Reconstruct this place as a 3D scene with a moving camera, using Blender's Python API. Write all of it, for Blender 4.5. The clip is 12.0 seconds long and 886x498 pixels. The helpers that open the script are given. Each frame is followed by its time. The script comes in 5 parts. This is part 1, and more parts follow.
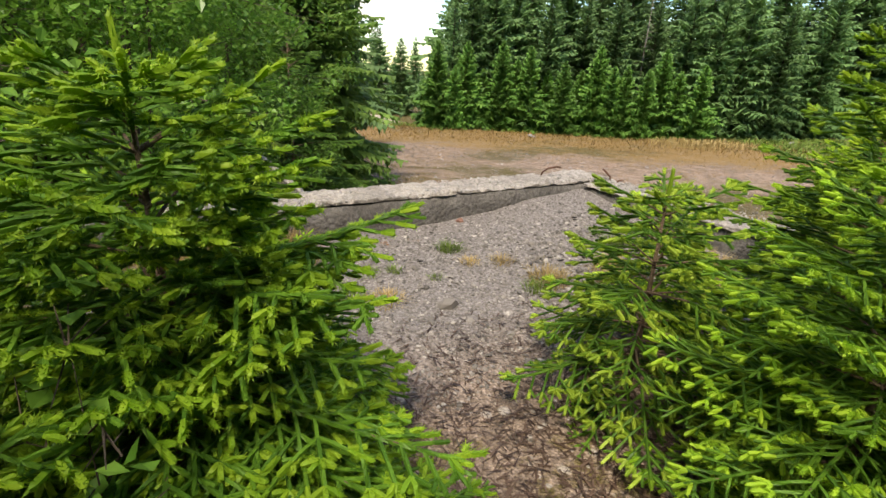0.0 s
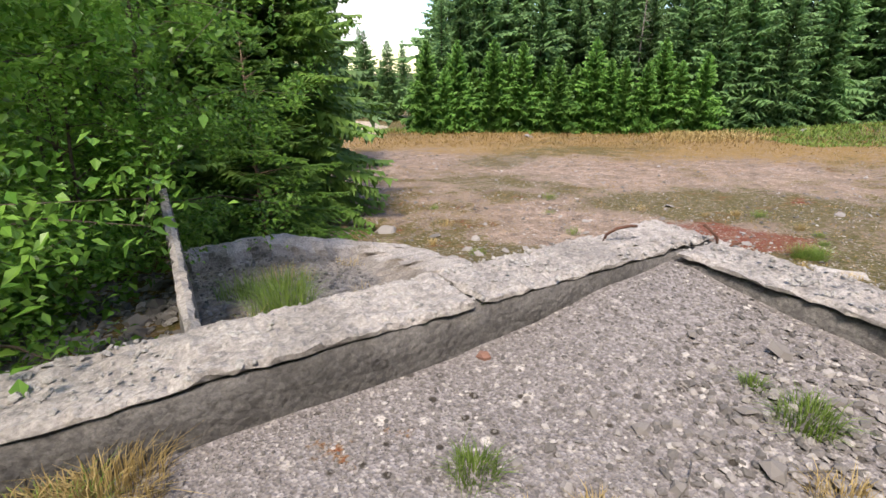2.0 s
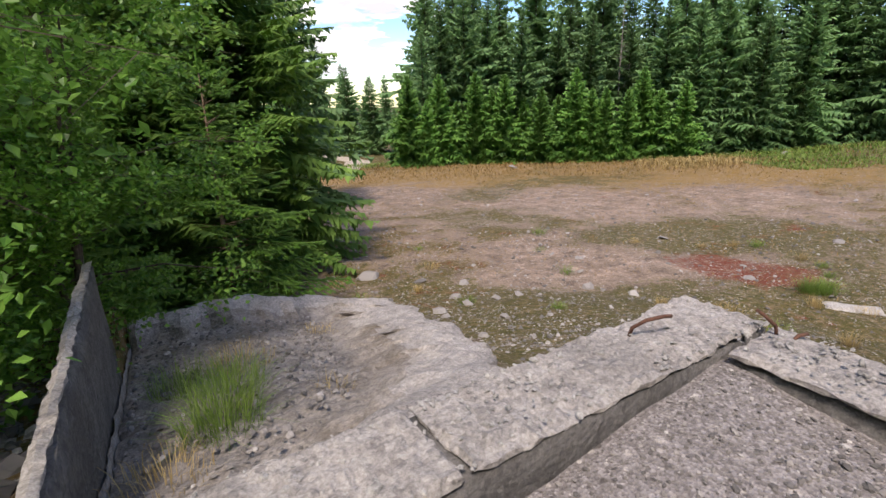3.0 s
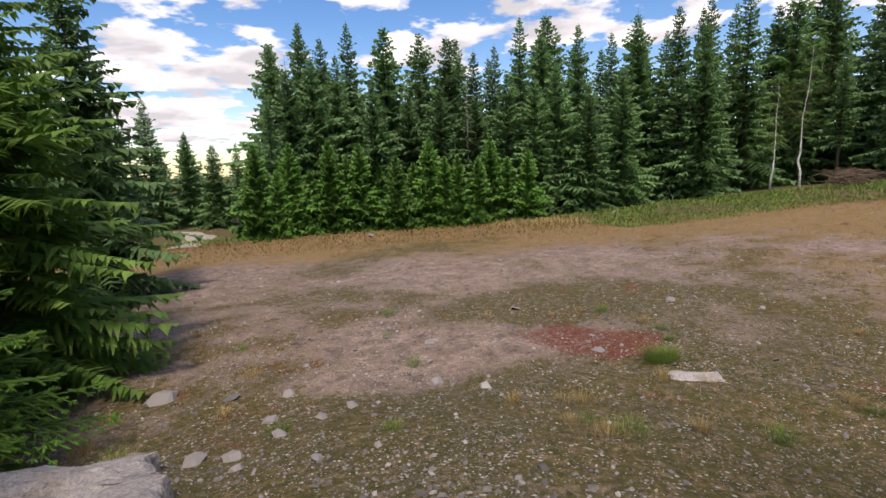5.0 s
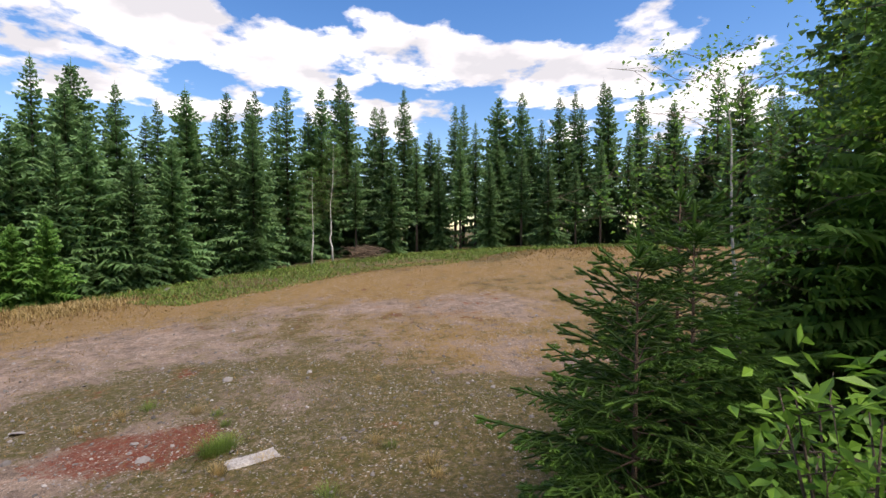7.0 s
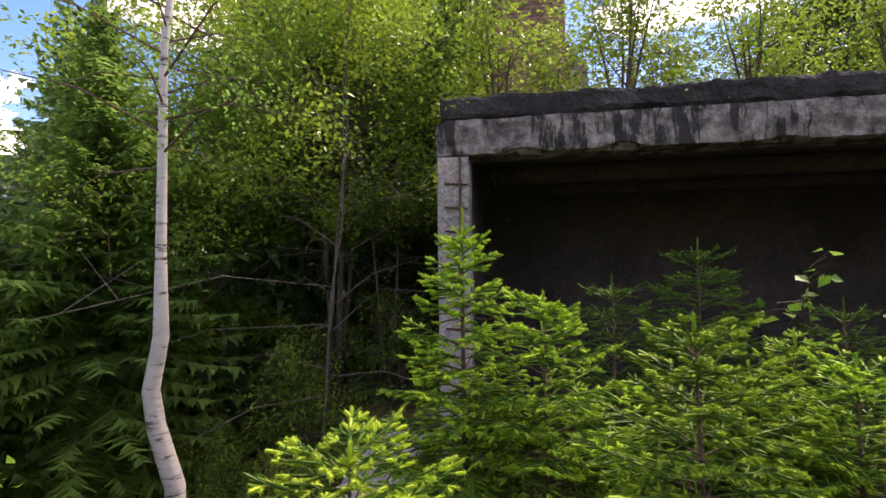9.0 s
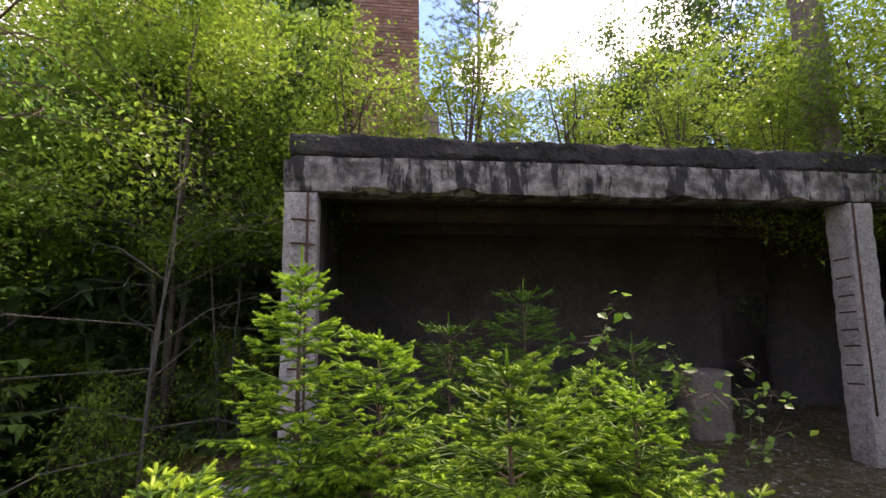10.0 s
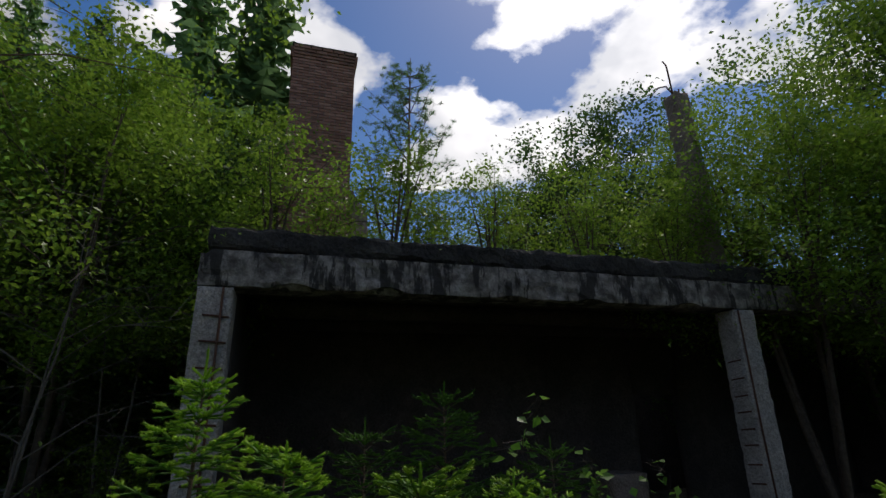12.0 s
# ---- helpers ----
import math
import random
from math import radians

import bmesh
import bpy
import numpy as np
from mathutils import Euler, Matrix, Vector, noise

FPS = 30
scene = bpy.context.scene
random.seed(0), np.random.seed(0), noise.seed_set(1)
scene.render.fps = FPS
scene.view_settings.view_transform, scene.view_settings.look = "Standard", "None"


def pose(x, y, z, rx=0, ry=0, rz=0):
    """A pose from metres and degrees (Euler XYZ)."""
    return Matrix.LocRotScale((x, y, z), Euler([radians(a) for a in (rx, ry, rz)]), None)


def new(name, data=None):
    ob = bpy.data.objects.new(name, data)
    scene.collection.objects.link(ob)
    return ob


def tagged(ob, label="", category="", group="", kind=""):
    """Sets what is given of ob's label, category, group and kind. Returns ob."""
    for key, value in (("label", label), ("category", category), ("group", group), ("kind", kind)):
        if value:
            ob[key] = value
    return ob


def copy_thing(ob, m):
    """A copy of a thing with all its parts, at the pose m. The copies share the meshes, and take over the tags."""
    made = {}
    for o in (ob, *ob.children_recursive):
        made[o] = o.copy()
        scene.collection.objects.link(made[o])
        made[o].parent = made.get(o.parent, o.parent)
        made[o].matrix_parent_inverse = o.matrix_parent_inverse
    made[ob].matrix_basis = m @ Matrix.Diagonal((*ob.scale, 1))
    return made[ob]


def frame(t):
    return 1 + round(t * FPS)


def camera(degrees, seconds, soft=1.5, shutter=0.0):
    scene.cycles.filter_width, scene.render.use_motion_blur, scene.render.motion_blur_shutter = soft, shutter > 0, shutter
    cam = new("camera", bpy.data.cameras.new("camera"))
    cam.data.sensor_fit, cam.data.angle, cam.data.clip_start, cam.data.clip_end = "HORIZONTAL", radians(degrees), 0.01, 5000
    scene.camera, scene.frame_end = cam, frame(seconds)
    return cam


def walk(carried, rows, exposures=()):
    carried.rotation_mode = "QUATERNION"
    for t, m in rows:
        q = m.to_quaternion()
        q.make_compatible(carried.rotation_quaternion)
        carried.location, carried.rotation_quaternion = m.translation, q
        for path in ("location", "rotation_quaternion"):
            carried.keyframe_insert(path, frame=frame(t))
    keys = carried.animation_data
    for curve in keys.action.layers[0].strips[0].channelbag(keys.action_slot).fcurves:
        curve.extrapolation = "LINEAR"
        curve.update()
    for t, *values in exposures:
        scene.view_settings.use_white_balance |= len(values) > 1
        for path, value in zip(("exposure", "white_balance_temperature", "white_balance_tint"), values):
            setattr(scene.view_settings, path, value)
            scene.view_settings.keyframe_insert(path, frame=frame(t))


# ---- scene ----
cam = camera(85.0, 12.0)
METRES, EYE, TILT, LEAN, TURN = 8.0, 1.53, 0.0, 0.0, -30.3
ROWS = [
    (0.0, 0, 0, 0, 0.95, -20.4, -2.56),
    (0.5, -0.0015, 0.0763, 0.0041, 0.95, -21.52, -1.69),
    (1.0, 0.0061, 0.1612, 0.0083, 1.76, -22.88, -1.32),
    (1.5, 0.0095, 0.228, 0.0106, 1.48, -22.48, -0.55),
    (2.0, -0.0101, 0.3152, 0.0055, -0.35, -20.31, 0.15),
    (2.5, -0.0154, 0.38, 0.0157, -1.74, -18.46, 1.02),
    (4.5, 0.1272, 0.612, 0.0238, -8.54, -11.79, 2.12),
    (5.0, 0.1683, 0.6591, 0.0339, -17.68, -9.92, 2.29),
    (5.5, 0.1978, 0.6867, 0.0451, -29.29, -7.55, 1.98),
    (6.0, 0.2121, 0.6859, 0.0476, -40.64, -5.33, 1.58),
    (6.5, 0.2187, 0.6803, 0.0523, -51.84, -3.59, 0.97),
    (8.5, 0.1991, 0.5793, 0.05, -123.3, 1.68, -0.68),
    (9.0, 0.1777, 0.5651, 0.05085, -141.1, 3.17, 0.74),
    (9.5, 0.1656, 0.5634, 0.05217, -150.6, 5, 0.73),
    (10.0, 0.1596, 0.5655, 0.05359, -157.8, 7.09, 0.77),
    (10.5, 0.1564, 0.5652, 0.05553, -162.4, 9.83, 0.81),
    (11.0, 0.1549, 0.5676, 0.05792, -164.7, 13.04, 0.94),
    (11.5, 0.1528, 0.5692, 0.05986, -165.8, 15.99, 1.12),
    (12.0, 0.1513, 0.5694, 0.06049, -166.4, 18, 1.18),
]
walk(cam, [(t, pose(0, 0, EYE, TILT, LEAN, TURN) @ pose(METRES * x, METRES * y, METRES * z, 90 + pitch, roll, yaw)) for t, x, y, z, yaw, pitch, roll in ROWS],
     exposures=[(0, 0.4, 7700, 10), (1.0, 0.45, 7300, 14), (2.0, 0.55, 7000, 15), (2.5, 0.3, 6900, 16), (4.5, 0.0, 7150, 22), (5.5, -0.42, 6900, 18), (6.5, -0.18, 6900, 17), (8.5, 0.45, 7600, 31), (9.5, 1.0, 7900, 37), (10.5, 0.66, 7700, 31), (11.2, -0.35, 7200, 22), (12, -1.28, 6700, 13)])

# ---- light ----
SUN_AZ, SUN_EL = radians(-220), radians(57)   # yaw of the sun (0 is +y, counter-clockwise), height
world = bpy.data.worlds.new("sky")
scene.world = world
world.use_nodes = True
wn, wl = world.node_tree.nodes, world.node_tree.links
wn.clear()
w_out = wn.new("ShaderNodeOutputWorld")
w_bg = wn.new("ShaderNodeBackground")
w_bg.inputs[1].default_value = 0.135
sky = wn.new("ShaderNodeTexSky")
sky.sky_type, sky.sun_disc, sky.sun_elevation, sky.sun_rotation = "NISHITA", False, SUN_EL, -SUN_AZ
sky.dust_density = 0.4
w_co = wn.new("ShaderNodeTexCoord")
w_sep = wn.new("ShaderNodeSeparateXYZ")
wl.new(w_co.outputs["Generated"], w_sep.inputs[0])
# clouds lie on a flat layer: direction divided by its height
w_h = wn.new("ShaderNodeMath"); w_h.operation = "MAXIMUM"; w_h.inputs[1].default_value = 0.0
wl.new(w_sep.outputs[2], w_h.inputs[0])
w_h2 = wn.new("ShaderNodeMath"); w_h2.operation = "ADD"; w_h2.inputs[1].default_value = 0.13
wl.new(w_h.outputs[0], w_h2.inputs[0])
w_div = wn.new("ShaderNodeVectorMath"); w_div.operation = "DIVIDE"
w_cmb = wn.new("ShaderNodeCombineXYZ")
for k in range(3):
    wl.new(w_h2.outputs[0], w_cmb.inputs[k])
wl.new(w_co.outputs["Generated"], w_div.inputs[0])
wl.new(w_cmb.outputs[0], w_div.inputs[1])
# cumulus heaps: bearing from +y clockwise, height, half width and half height, in degrees
CLOUDS = [(21, 17.5, 7, 1.6), (37, 19.5, 9, 2.0), (22, 10.5, 9, 3.2), (18, 6, 9, 2.5), (46, 12.6, 5, 2.2), (53, 20.5, 9, 2.6), (66, 19.5, 11, 3.6), (78, 17.5, 9, 3.4),
          (60, 13.4, 5, 1.5), (71, 12.5, 4, 1.2), (91, 20.5, 6, 3.0), (101, 18.5, 10, 3.2), (113, 17.5, 9, 4.5), (125, 13, 6, 4), (88, 12.5, 6, 1.8), (121, 25, 4, 1.2),
          (174, 38, 13, 6), (182, 35, 6, 3.5), (198, 33, 6, 3), (201, 47, 6, 2.5), (203, 29, 12, 3.5), (227, 38, 10, 6), (218, 43, 8, 4.5), (238, 34, 9, 6), (150, 30, 12, 5),
          (-20, 22, 14, 6), (-60, 30, 18, 8), (-95, 20, 16, 6), (60, 48, 20, 9), (110, 55, 16, 8), (0, 60, 20, 8), (-85, 55, 22, 9)]
w_heap = None
for bearing, high, wide_deg, high_deg in CLOUDS:
    turn = Euler((radians(high), 0, -radians(bearing)))
    w_map = wn.new("ShaderNodeMapping")
    w_map.vector_type = "TEXTURE"
    w_map.inputs["Location"].default_value = turn.to_matrix() @ Vector((0, 1, 0))
    w_map.inputs["Rotation"].default_value = turn
    w_map.inputs["Scale"].default_value = (radians(wide_deg), 0.5, radians(high_deg))
    wl.new(w_co.outputs["Generated"], w_map.inputs["Vector"])
    w_len = wn.new("ShaderNodeVectorMath"); w_len.operation = "LENGTH"
    wl.new(w_map.outputs[0], w_len.inputs[0])
    if w_heap is None:
        w_heap = w_len.outputs["Value"]
    else:
        w_min = wn.new("ShaderNodeMath"); w_min.operation = "MINIMUM"
        wl.new(w_heap, w_min.inputs[0]); wl.new(w_len.outputs["Value"], w_min.inputs[1])
        w_heap = w_min.outputs[0]
w_fall = wn.new("ShaderNodeMapRange")
w_fall.inputs["From Max"].default_value, w_fall.inputs["To Min"].default_value, w_fall.inputs["To Max"].default_value = 2.0, 0.20, -0.20
wl.new(w_heap, w_fall.inputs["Value"])
w_n = wn.new("ShaderNodeTexNoise")
w_n.inputs["Scale"].default_value, w_n.inputs["Detail"].default_value, w_n.inputs["Roughness"].default_value = 3.2, 10, 0.55
wl.new(w_div.outputs[0], w_n.inputs["Vector"])
w_sum = wn.new("ShaderNodeMath"); w_sum.operation = "ADD"
wl.new(w_n.outputs[0], w_sum.inputs[0]); wl.new(w_fall.outputs[0], w_sum.inputs[1])
w_r = wn.new("ShaderNodeValToRGB")
w_r.color_ramp.elements[0].position, w_r.color_ramp.elements[1].position = 0.46, 0.545
wl.new(w_sum.outputs[0], w_r.inputs[0])
w_n2 = wn.new("ShaderNodeTexNoise")
w_n2.inputs["Scale"].default_value, w_n2.inputs["Detail"].default_value = 2.6, 5
wl.new(w_div.outputs[0], w_n2.inputs["Vector"])
w_r2 = wn.new("ShaderNodeValToRGB")
w_r2.color_ramp.elements[0].position, w_r2.color_ramp.elements[1].position = 0.38, 0.66
w_r2.color_ramp.elements[0].color, w_r2.color_ramp.elements[1].color = (6.2, 6.5, 7.0, 1), (13, 13, 13, 1)
wl.new(w_n2.outputs[0], w_r2.inputs[0])
w_mix = wn.new("ShaderNodeMix"); w_mix.data_type = "RGBA"
wl.new(w_r.outputs[0], w_mix.inputs["Factor"])
w_hs = wn.new("ShaderNodeHueSaturation")
w_hs.inputs["Hue"].default_value = 0.506
w_hs.inputs["Saturation"].default_value, w_hs.inputs["Value"].default_value = 1.36, 1.55
wl.new(sky.outputs[0], w_hs.inputs["Color"])
wl.new(w_hs.outputs[0], w_mix.inputs["A"])
# clouds shine more towards the sun
w_dot = wn.new("ShaderNodeVectorMath"); w_dot.operation = "DOT_PRODUCT"
w_dot.inputs[1].default_value = (-math.sin(SUN_AZ) * math.cos(SUN_EL), math.cos(SUN_AZ) * math.cos(SUN_EL), math.sin(SUN_EL))
wl.new(w_co.outputs["Generated"], w_dot.inputs[0])
w_fwd = wn.new("ShaderNodeMapRange")
w_fwd.inputs["From Min"].default_value, w_fwd.inputs["To Min"].default_value, w_fwd.inputs["To Max"].default_value = 0.62, 1.0, 2.5
wl.new(w_dot.outputs["Value"], w_fwd.inputs["Value"])
w_sc = wn.new("ShaderNodeVectorMath"); w_sc.operation = "SCALE"
wl.new(w_r2.outputs[0], w_sc.inputs[0])
wl.new(w_fwd.outputs[0], w_sc.inputs["Scale"])
wl.new(w_sc.outputs[0], w_mix.inputs["B"])
wl.new(w_mix.outputs["Result"], w_bg.inputs[0])
wl.new(w_bg.outputs[0], w_out.inputs[0])

sun = new("sun", bpy.data.lights.new("sun", "SUN"))
sun.data.energy, sun.data.angle, sun.data.color = 4.2, radians(11), (1.0, 0.95, 0.86)
sun.matrix_world = pose(0, 0, 30, math.degrees(math.pi / 2 - SUN_EL), 0, math.degrees(SUN_AZ) + 180)


# ---- materials ----
def nodes_of(name):
    m = bpy.data.materials.new(name)
    m.use_nodes = True
    return m, m.node_tree.nodes, m.node_tree.links, m.node_tree.nodes["Principled BSDF"]


def ramp(n, l, src, stops):
    r = n.new("ShaderNodeValToRGB")
    e = r.color_ramp.elements
    while len(e) < len(stops):
        e.new(0.5)
    for el, (p, c) in zip(e, stops):
        el.position, el.color = p, (*c, 1)
    l.new(src, r.inputs[0])
    return r.outputs[0]


def noise_tex(n, l, scale, detail=6, rough=0.6, coord=None):
    t = n.new("ShaderNodeTexNoise")
    t.inputs["Scale"].default_value, t.inputs["Detail"].default_value, t.inputs["Roughness"].default_value = scale, detail, rough
    if coord is None:
        coord = n.new("ShaderNodeNewGeometry").outputs["Position"]
    l.new(coord, t.inputs["Vector"])
    return t.outputs[0]


def mixed(n, l, fac, a, b):
    m = n.new("ShaderNodeMix")
    m.data_type = "RGBA"
    for key, v in (("Factor", fac), ("A", a), ("B", b)):
        if isinstance(v, (tuple, float, int)):
            m.inputs[key].default_value = (*v, 1) if isinstance(v, tuple) else v
        else:
            l.new(v, m.inputs[key])
    return m.outputs["Result"]


def bumped(n, l, bsdf, height, strength=0.5, dist=0.02):
    b = n.new("ShaderNodeBump")
    b.inputs["Strength"].default_value, b.inputs["Distance"].default_value = strength, dist
    l.new(height, b.inputs["Height"])
    l.new(b.outputs[0], bsdf.inputs["Normal"])


def leaf_material(name, dark, light, through_light=0.3, rough=0.5):
    """Foliage: colour varies leaf by leaf, and some light comes through."""
    m, n, l, b = nodes_of(name)
    g = n.new("ShaderNodeNewGeometry")
    col = ramp(n, l, g.outputs["Random Per Island"], [(0.0, dark), (1.0, light)])
    big = ramp(n, l, noise_tex(n, l, 1.7, 3), [(0.3, (0.7, 0.7, 0.7)), (0.7, (1.15, 1.15, 1.15))])
    mul = n.new("ShaderNodeMix"); mul.data_type, mul.blend_type = "RGBA", "MULTIPLY"
    mul.inputs["Factor"].default_value = 1
    l.new(col, mul.inputs["A"]); l.new(big, mul.inputs["B"])
    oi = n.new("ShaderNodeObjectInfo")
    hs = n.new("ShaderNodeHueSaturation")
    mr = n.new("ShaderNodeMapRange"); mr.inputs["To Min"].default_value, mr.inputs["To Max"].default_value = 0.8, 1.2
    l.new(oi.outputs["Random"], mr.inputs[0]); l.new(mr.outputs[0], hs.inputs["Value"])
    l.new(mul.outputs["Result"], hs.inputs["Color"])
    l.new(hs.outputs[0], b.inputs["Base Color"])
    b.inputs["Roughness"].default_value = rough
    b.inputs["Specular IOR Level"].default_value = 0.3
    t = n.new("ShaderNodeBsdfTranslucent")
    l.new(hs.outputs[0], t.inputs[0])
    mx = n.new("ShaderNodeMixShader"); mx.inputs[0].default_value = through_light
    l.new(b.outputs[0], mx.inputs[1]); l.new(t.outputs[0], mx.inputs[2])
    l.new(mx.outputs[0], n["Material Output"].inputs[0])
    return m


def bark_material(name, a, b_, scale=14, strength=0.8):
    m, n, l, b = nodes_of(name)
    h = noise_tex(n, l, scale, 8, 0.7)
    l.new(ramp(n, l, h, [(0.3, a), (0.7, b_)]), b.inputs["Base Color"])
    b.inputs["Roughness"].default_value = 0.9
    bumped(n, l, b, h, strength, 0.03)
    return m


def concrete_material(name, base, dark, stain, moss=0.0):
    m, n, l, b = nodes_of(name)
    fine = noise_tex(n, l, 55, 8, 0.75)
    mid = noise_tex(n, l, 4.5, 8, 0.65)
    big = noise_tex(n, l, 0.9, 5, 0.6)
    c = mixed(n, l, ramp(n, l, mid, [(0.40, (0, 0, 0)), (0.58, (1, 1, 1))]), dark, base)
    spot = noise_tex(n, l, 13, 5, 0.7)
    c = mixed(n, l, ramp(n, l, spot, [(0.56, (0, 0, 0)), (0.66, (0.75, 0.75, 0.75))]), c, tuple(0.6 * v for v in dark))
    c = mixed(n, l, ramp(n, l, big, [(0.5, (0, 0, 0)), (0.62, (0.8, 0.8, 0.8))]), c, stain)
    ag = n.new("ShaderNodeTexVoronoi"); ag.inputs["Scale"].default_value = 30
    l.new(n.new("ShaderNodeNewGeometry").outputs["Position"], ag.inputs["Vector"])
    agc = ramp(n, l, ag.outputs["Color"], [(0.0, tuple(0.45 * v for v in dark)), (0.4, dark), (1.0, tuple(1.25 * v for v in base))])
    c = mixed(n, l, ramp(n, l, mid, [(0.42, (0.5, 0.5, 0.5)), (0.62, (0.14, 0.14, 0.14))]), c, agc)
    sp = ramp(n, l, fine, [(0.32, (0.52, 0.52, 0.52)), (0.68, (1.25, 1.25, 1.25))])
    mul = n.new("ShaderNodeMix"); mul.data_type, mul.blend_type = "RGBA", "MULTIPLY"
    mul.inputs["Factor"].default_value = 1
    l.new(c, mul.inputs["A"]); l.new(sp, mul.inputs["B"])
    l.new(mul.outputs["Result"], b.inputs["Base Color"])
    b.inputs["Roughness"].default_value = 0.92
    ad = n.new("ShaderNodeMath"); ad.operation = "ADD"
    l.new(fine, ad.inputs[0]); l.new(mid, ad.inputs[1])
    vo = n.new("ShaderNodeTexVoronoi"); vo.inputs["Scale"].default_value = 22
    l.new(n.new("ShaderNodeNewGeometry").outputs["Position"], vo.inputs["Vector"])
    ad2 = n.new("ShaderNodeMath"); ad2.operation = "SUBTRACT"
    l.new(ad.outputs[0], ad2.inputs[0]); l.new(vo.outputs["Distance"], ad2.inputs[1])
    bumped(n, l, b, ad2.outputs[0], 0.75, 0.022)
    return m


M_NEEDLE_NEW = leaf_material("spruce_shoot_needles", (0.22, 0.43, 0.03), (0.45, 0.66, 0.06), 0.4)
M_NEEDLE = leaf_material("spruce_needles", (0.055, 0.145, 0.015), (0.15, 0.31, 0.032), 0.35)
M_NEEDLE_DARK = leaf_material("shaded_spruce_needles", (0.055, 0.13, 0.022), (0.12, 0.23, 0.04), 0.35)
M_NEEDLE_MID = leaf_material("spruce_tip_needles", (0.08, 0.19, 0.025), (0.16, 0.30, 0.045), 0.3)
M_DROOP_NEW = leaf_material("olive_spruce_shoots", (0.20, 0.34, 0.03), (0.42, 0.56, 0.07), 0.4)
M_DROOP = leaf_material("drooping_spruce_needles", (0.12, 0.235, 0.05), (0.27, 0.44, 0.10), 0.48)
M_NEEDLE_GOLD = leaf_material("golden_spruce_shoots", (0.28, 0.45, 0.035), (0.52, 0.70, 0.07), 0.4)
# paler and greyer than near needles: distance haze is mixed into the colour
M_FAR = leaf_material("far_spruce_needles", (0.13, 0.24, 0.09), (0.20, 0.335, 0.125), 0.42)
M_FAR_YOUNG = leaf_material("young_spruce_needles", (0.10, 0.235, 0.045), (0.185, 0.35, 0.072), 0.4)
M_LEAF = leaf_material("willow_leaves", (0.13, 0.245, 0.026), (0.30, 0.45, 0.056), 0.5, 0.36)
M_LEAF_BRIGHT = leaf_material("sunlit_bush_leaves", (0.09, 0.21, 0.025), (0.21, 0.38, 0.05), 0.4, 0.4)
M_LEAF_DARK = leaf_material("alder_leaves", (0.055, 0.12, 0.028), (0.14, 0.25, 0.06), 0.5, 0.36)
M_BARK = bark_material("spruce_bark", (0.05, 0.035, 0.025), (0.16, 0.12, 0.09))
M_TWIG = bark_material("twig_bark", (0.10, 0.065, 0.04), (0.20, 0.14, 0.09), 40)
M_DEAD = bark_material("dead_wood", (0.085, 0.072, 0.06), (0.21, 0.185, 0.155), 20)
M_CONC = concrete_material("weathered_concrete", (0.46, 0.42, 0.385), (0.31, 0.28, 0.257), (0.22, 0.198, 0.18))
# low wall bodies: the same mix in darker tones than the copings
M_CONC_DARK = concrete_material("dark_concrete_face", (0.18, 0.167, 0.155), (0.10, 0.092, 0.086), (0.06, 0.055, 0.05))
M_BLACK = concrete_material("blackened_concrete", (0.05, 0.046, 0.042), (0.02, 0.019, 0.018), (0.10, 0.094, 0.085))


M_LEAF_MID = leaf_material("dark_willow_leaves", (0.11, 0.27, 0.036), (0.28, 0.51, 0.088), 0.5, 0.33)
M_STRAW = leaf_material("straw", (0.31, 0.22, 0.085), (0.56, 0.425, 0.19), 0.3)
M_LITTER = leaf_material("needle_litter", (0.045, 0.026, 0.02), (0.17, 0.11, 0.08), 0.1)
M_GRASS = leaf_material("green_grass", (0.10, 0.17, 0.03), (0.24, 0.34, 0.07), 0.35)
M_DRY = leaf_material("dry_field_grass", (0.20, 0.125, 0.04), (0.37, 0.235, 0.08), 0.3)
M_RUST = bark_material("rust", (0.05, 0.025, 0.018), (0.16, 0.07, 0.04), 60, 0.4)
M_MORTAR = concrete_material("chimney_mortar", (0.33, 0.255, 0.205), (0.24, 0.185, 0.15), (0.16, 0.125, 0.105))
M_COLUMN = concrete_material("column_concrete", (0.56, 0.52, 0.475), (0.40, 0.37, 0.34), (0.30, 0.275, 0.25))
# inside of the ruin: its shade is put into these dark base colours
M_INTERIOR = concrete_material("shaded_interior_concrete", (0.13, 0.105, 0.097), (0.085, 0.07, 0.066), (0.05, 0.042, 0.04))
M_HOLLOW = concrete_material("hollow_gravel", (0.35, 0.31, 0.275), (0.21, 0.182, 0.157), (0.13, 0.10, 0.07))
M_TRACK = concrete_material("track_gravel", (0.50, 0.43, 0.35), (0.40, 0.34, 0.27), (0.34, 0.29, 0.22))


def stone_material():
    m, n, l, b = nodes_of("crushed_stone")
    g = n.new("ShaderNodeNewGeometry")
    c = ramp(n, l, g.outputs["Random Per Island"], [(0.0, (0.06, 0.055, 0.052)), (0.55, (0.18, 0.162, 0.15)), (0.88, (0.30, 0.275, 0.255)), (1.0, (0.46, 0.43, 0.40))])
    h = noise_tex(n, l, 60, 6, 0.7)
    l.new(mixed(n, l, ramp(n, l, h, [(0.35, (0, 0, 0)), (0.75, (0.6, 0.6, 0.6))]), c, (0.16, 0.145, 0.13)), b.inputs["Base Color"])
    b.inputs["Roughness"].default_value = 0.85
    bumped(n, l, b, h, 0.4, 0.01)
    return m


M_CRUMB = concrete_material("concrete_crumbs", (0.50, 0.475, 0.445), (0.30, 0.285, 0.265), (0.22, 0.205, 0.19))


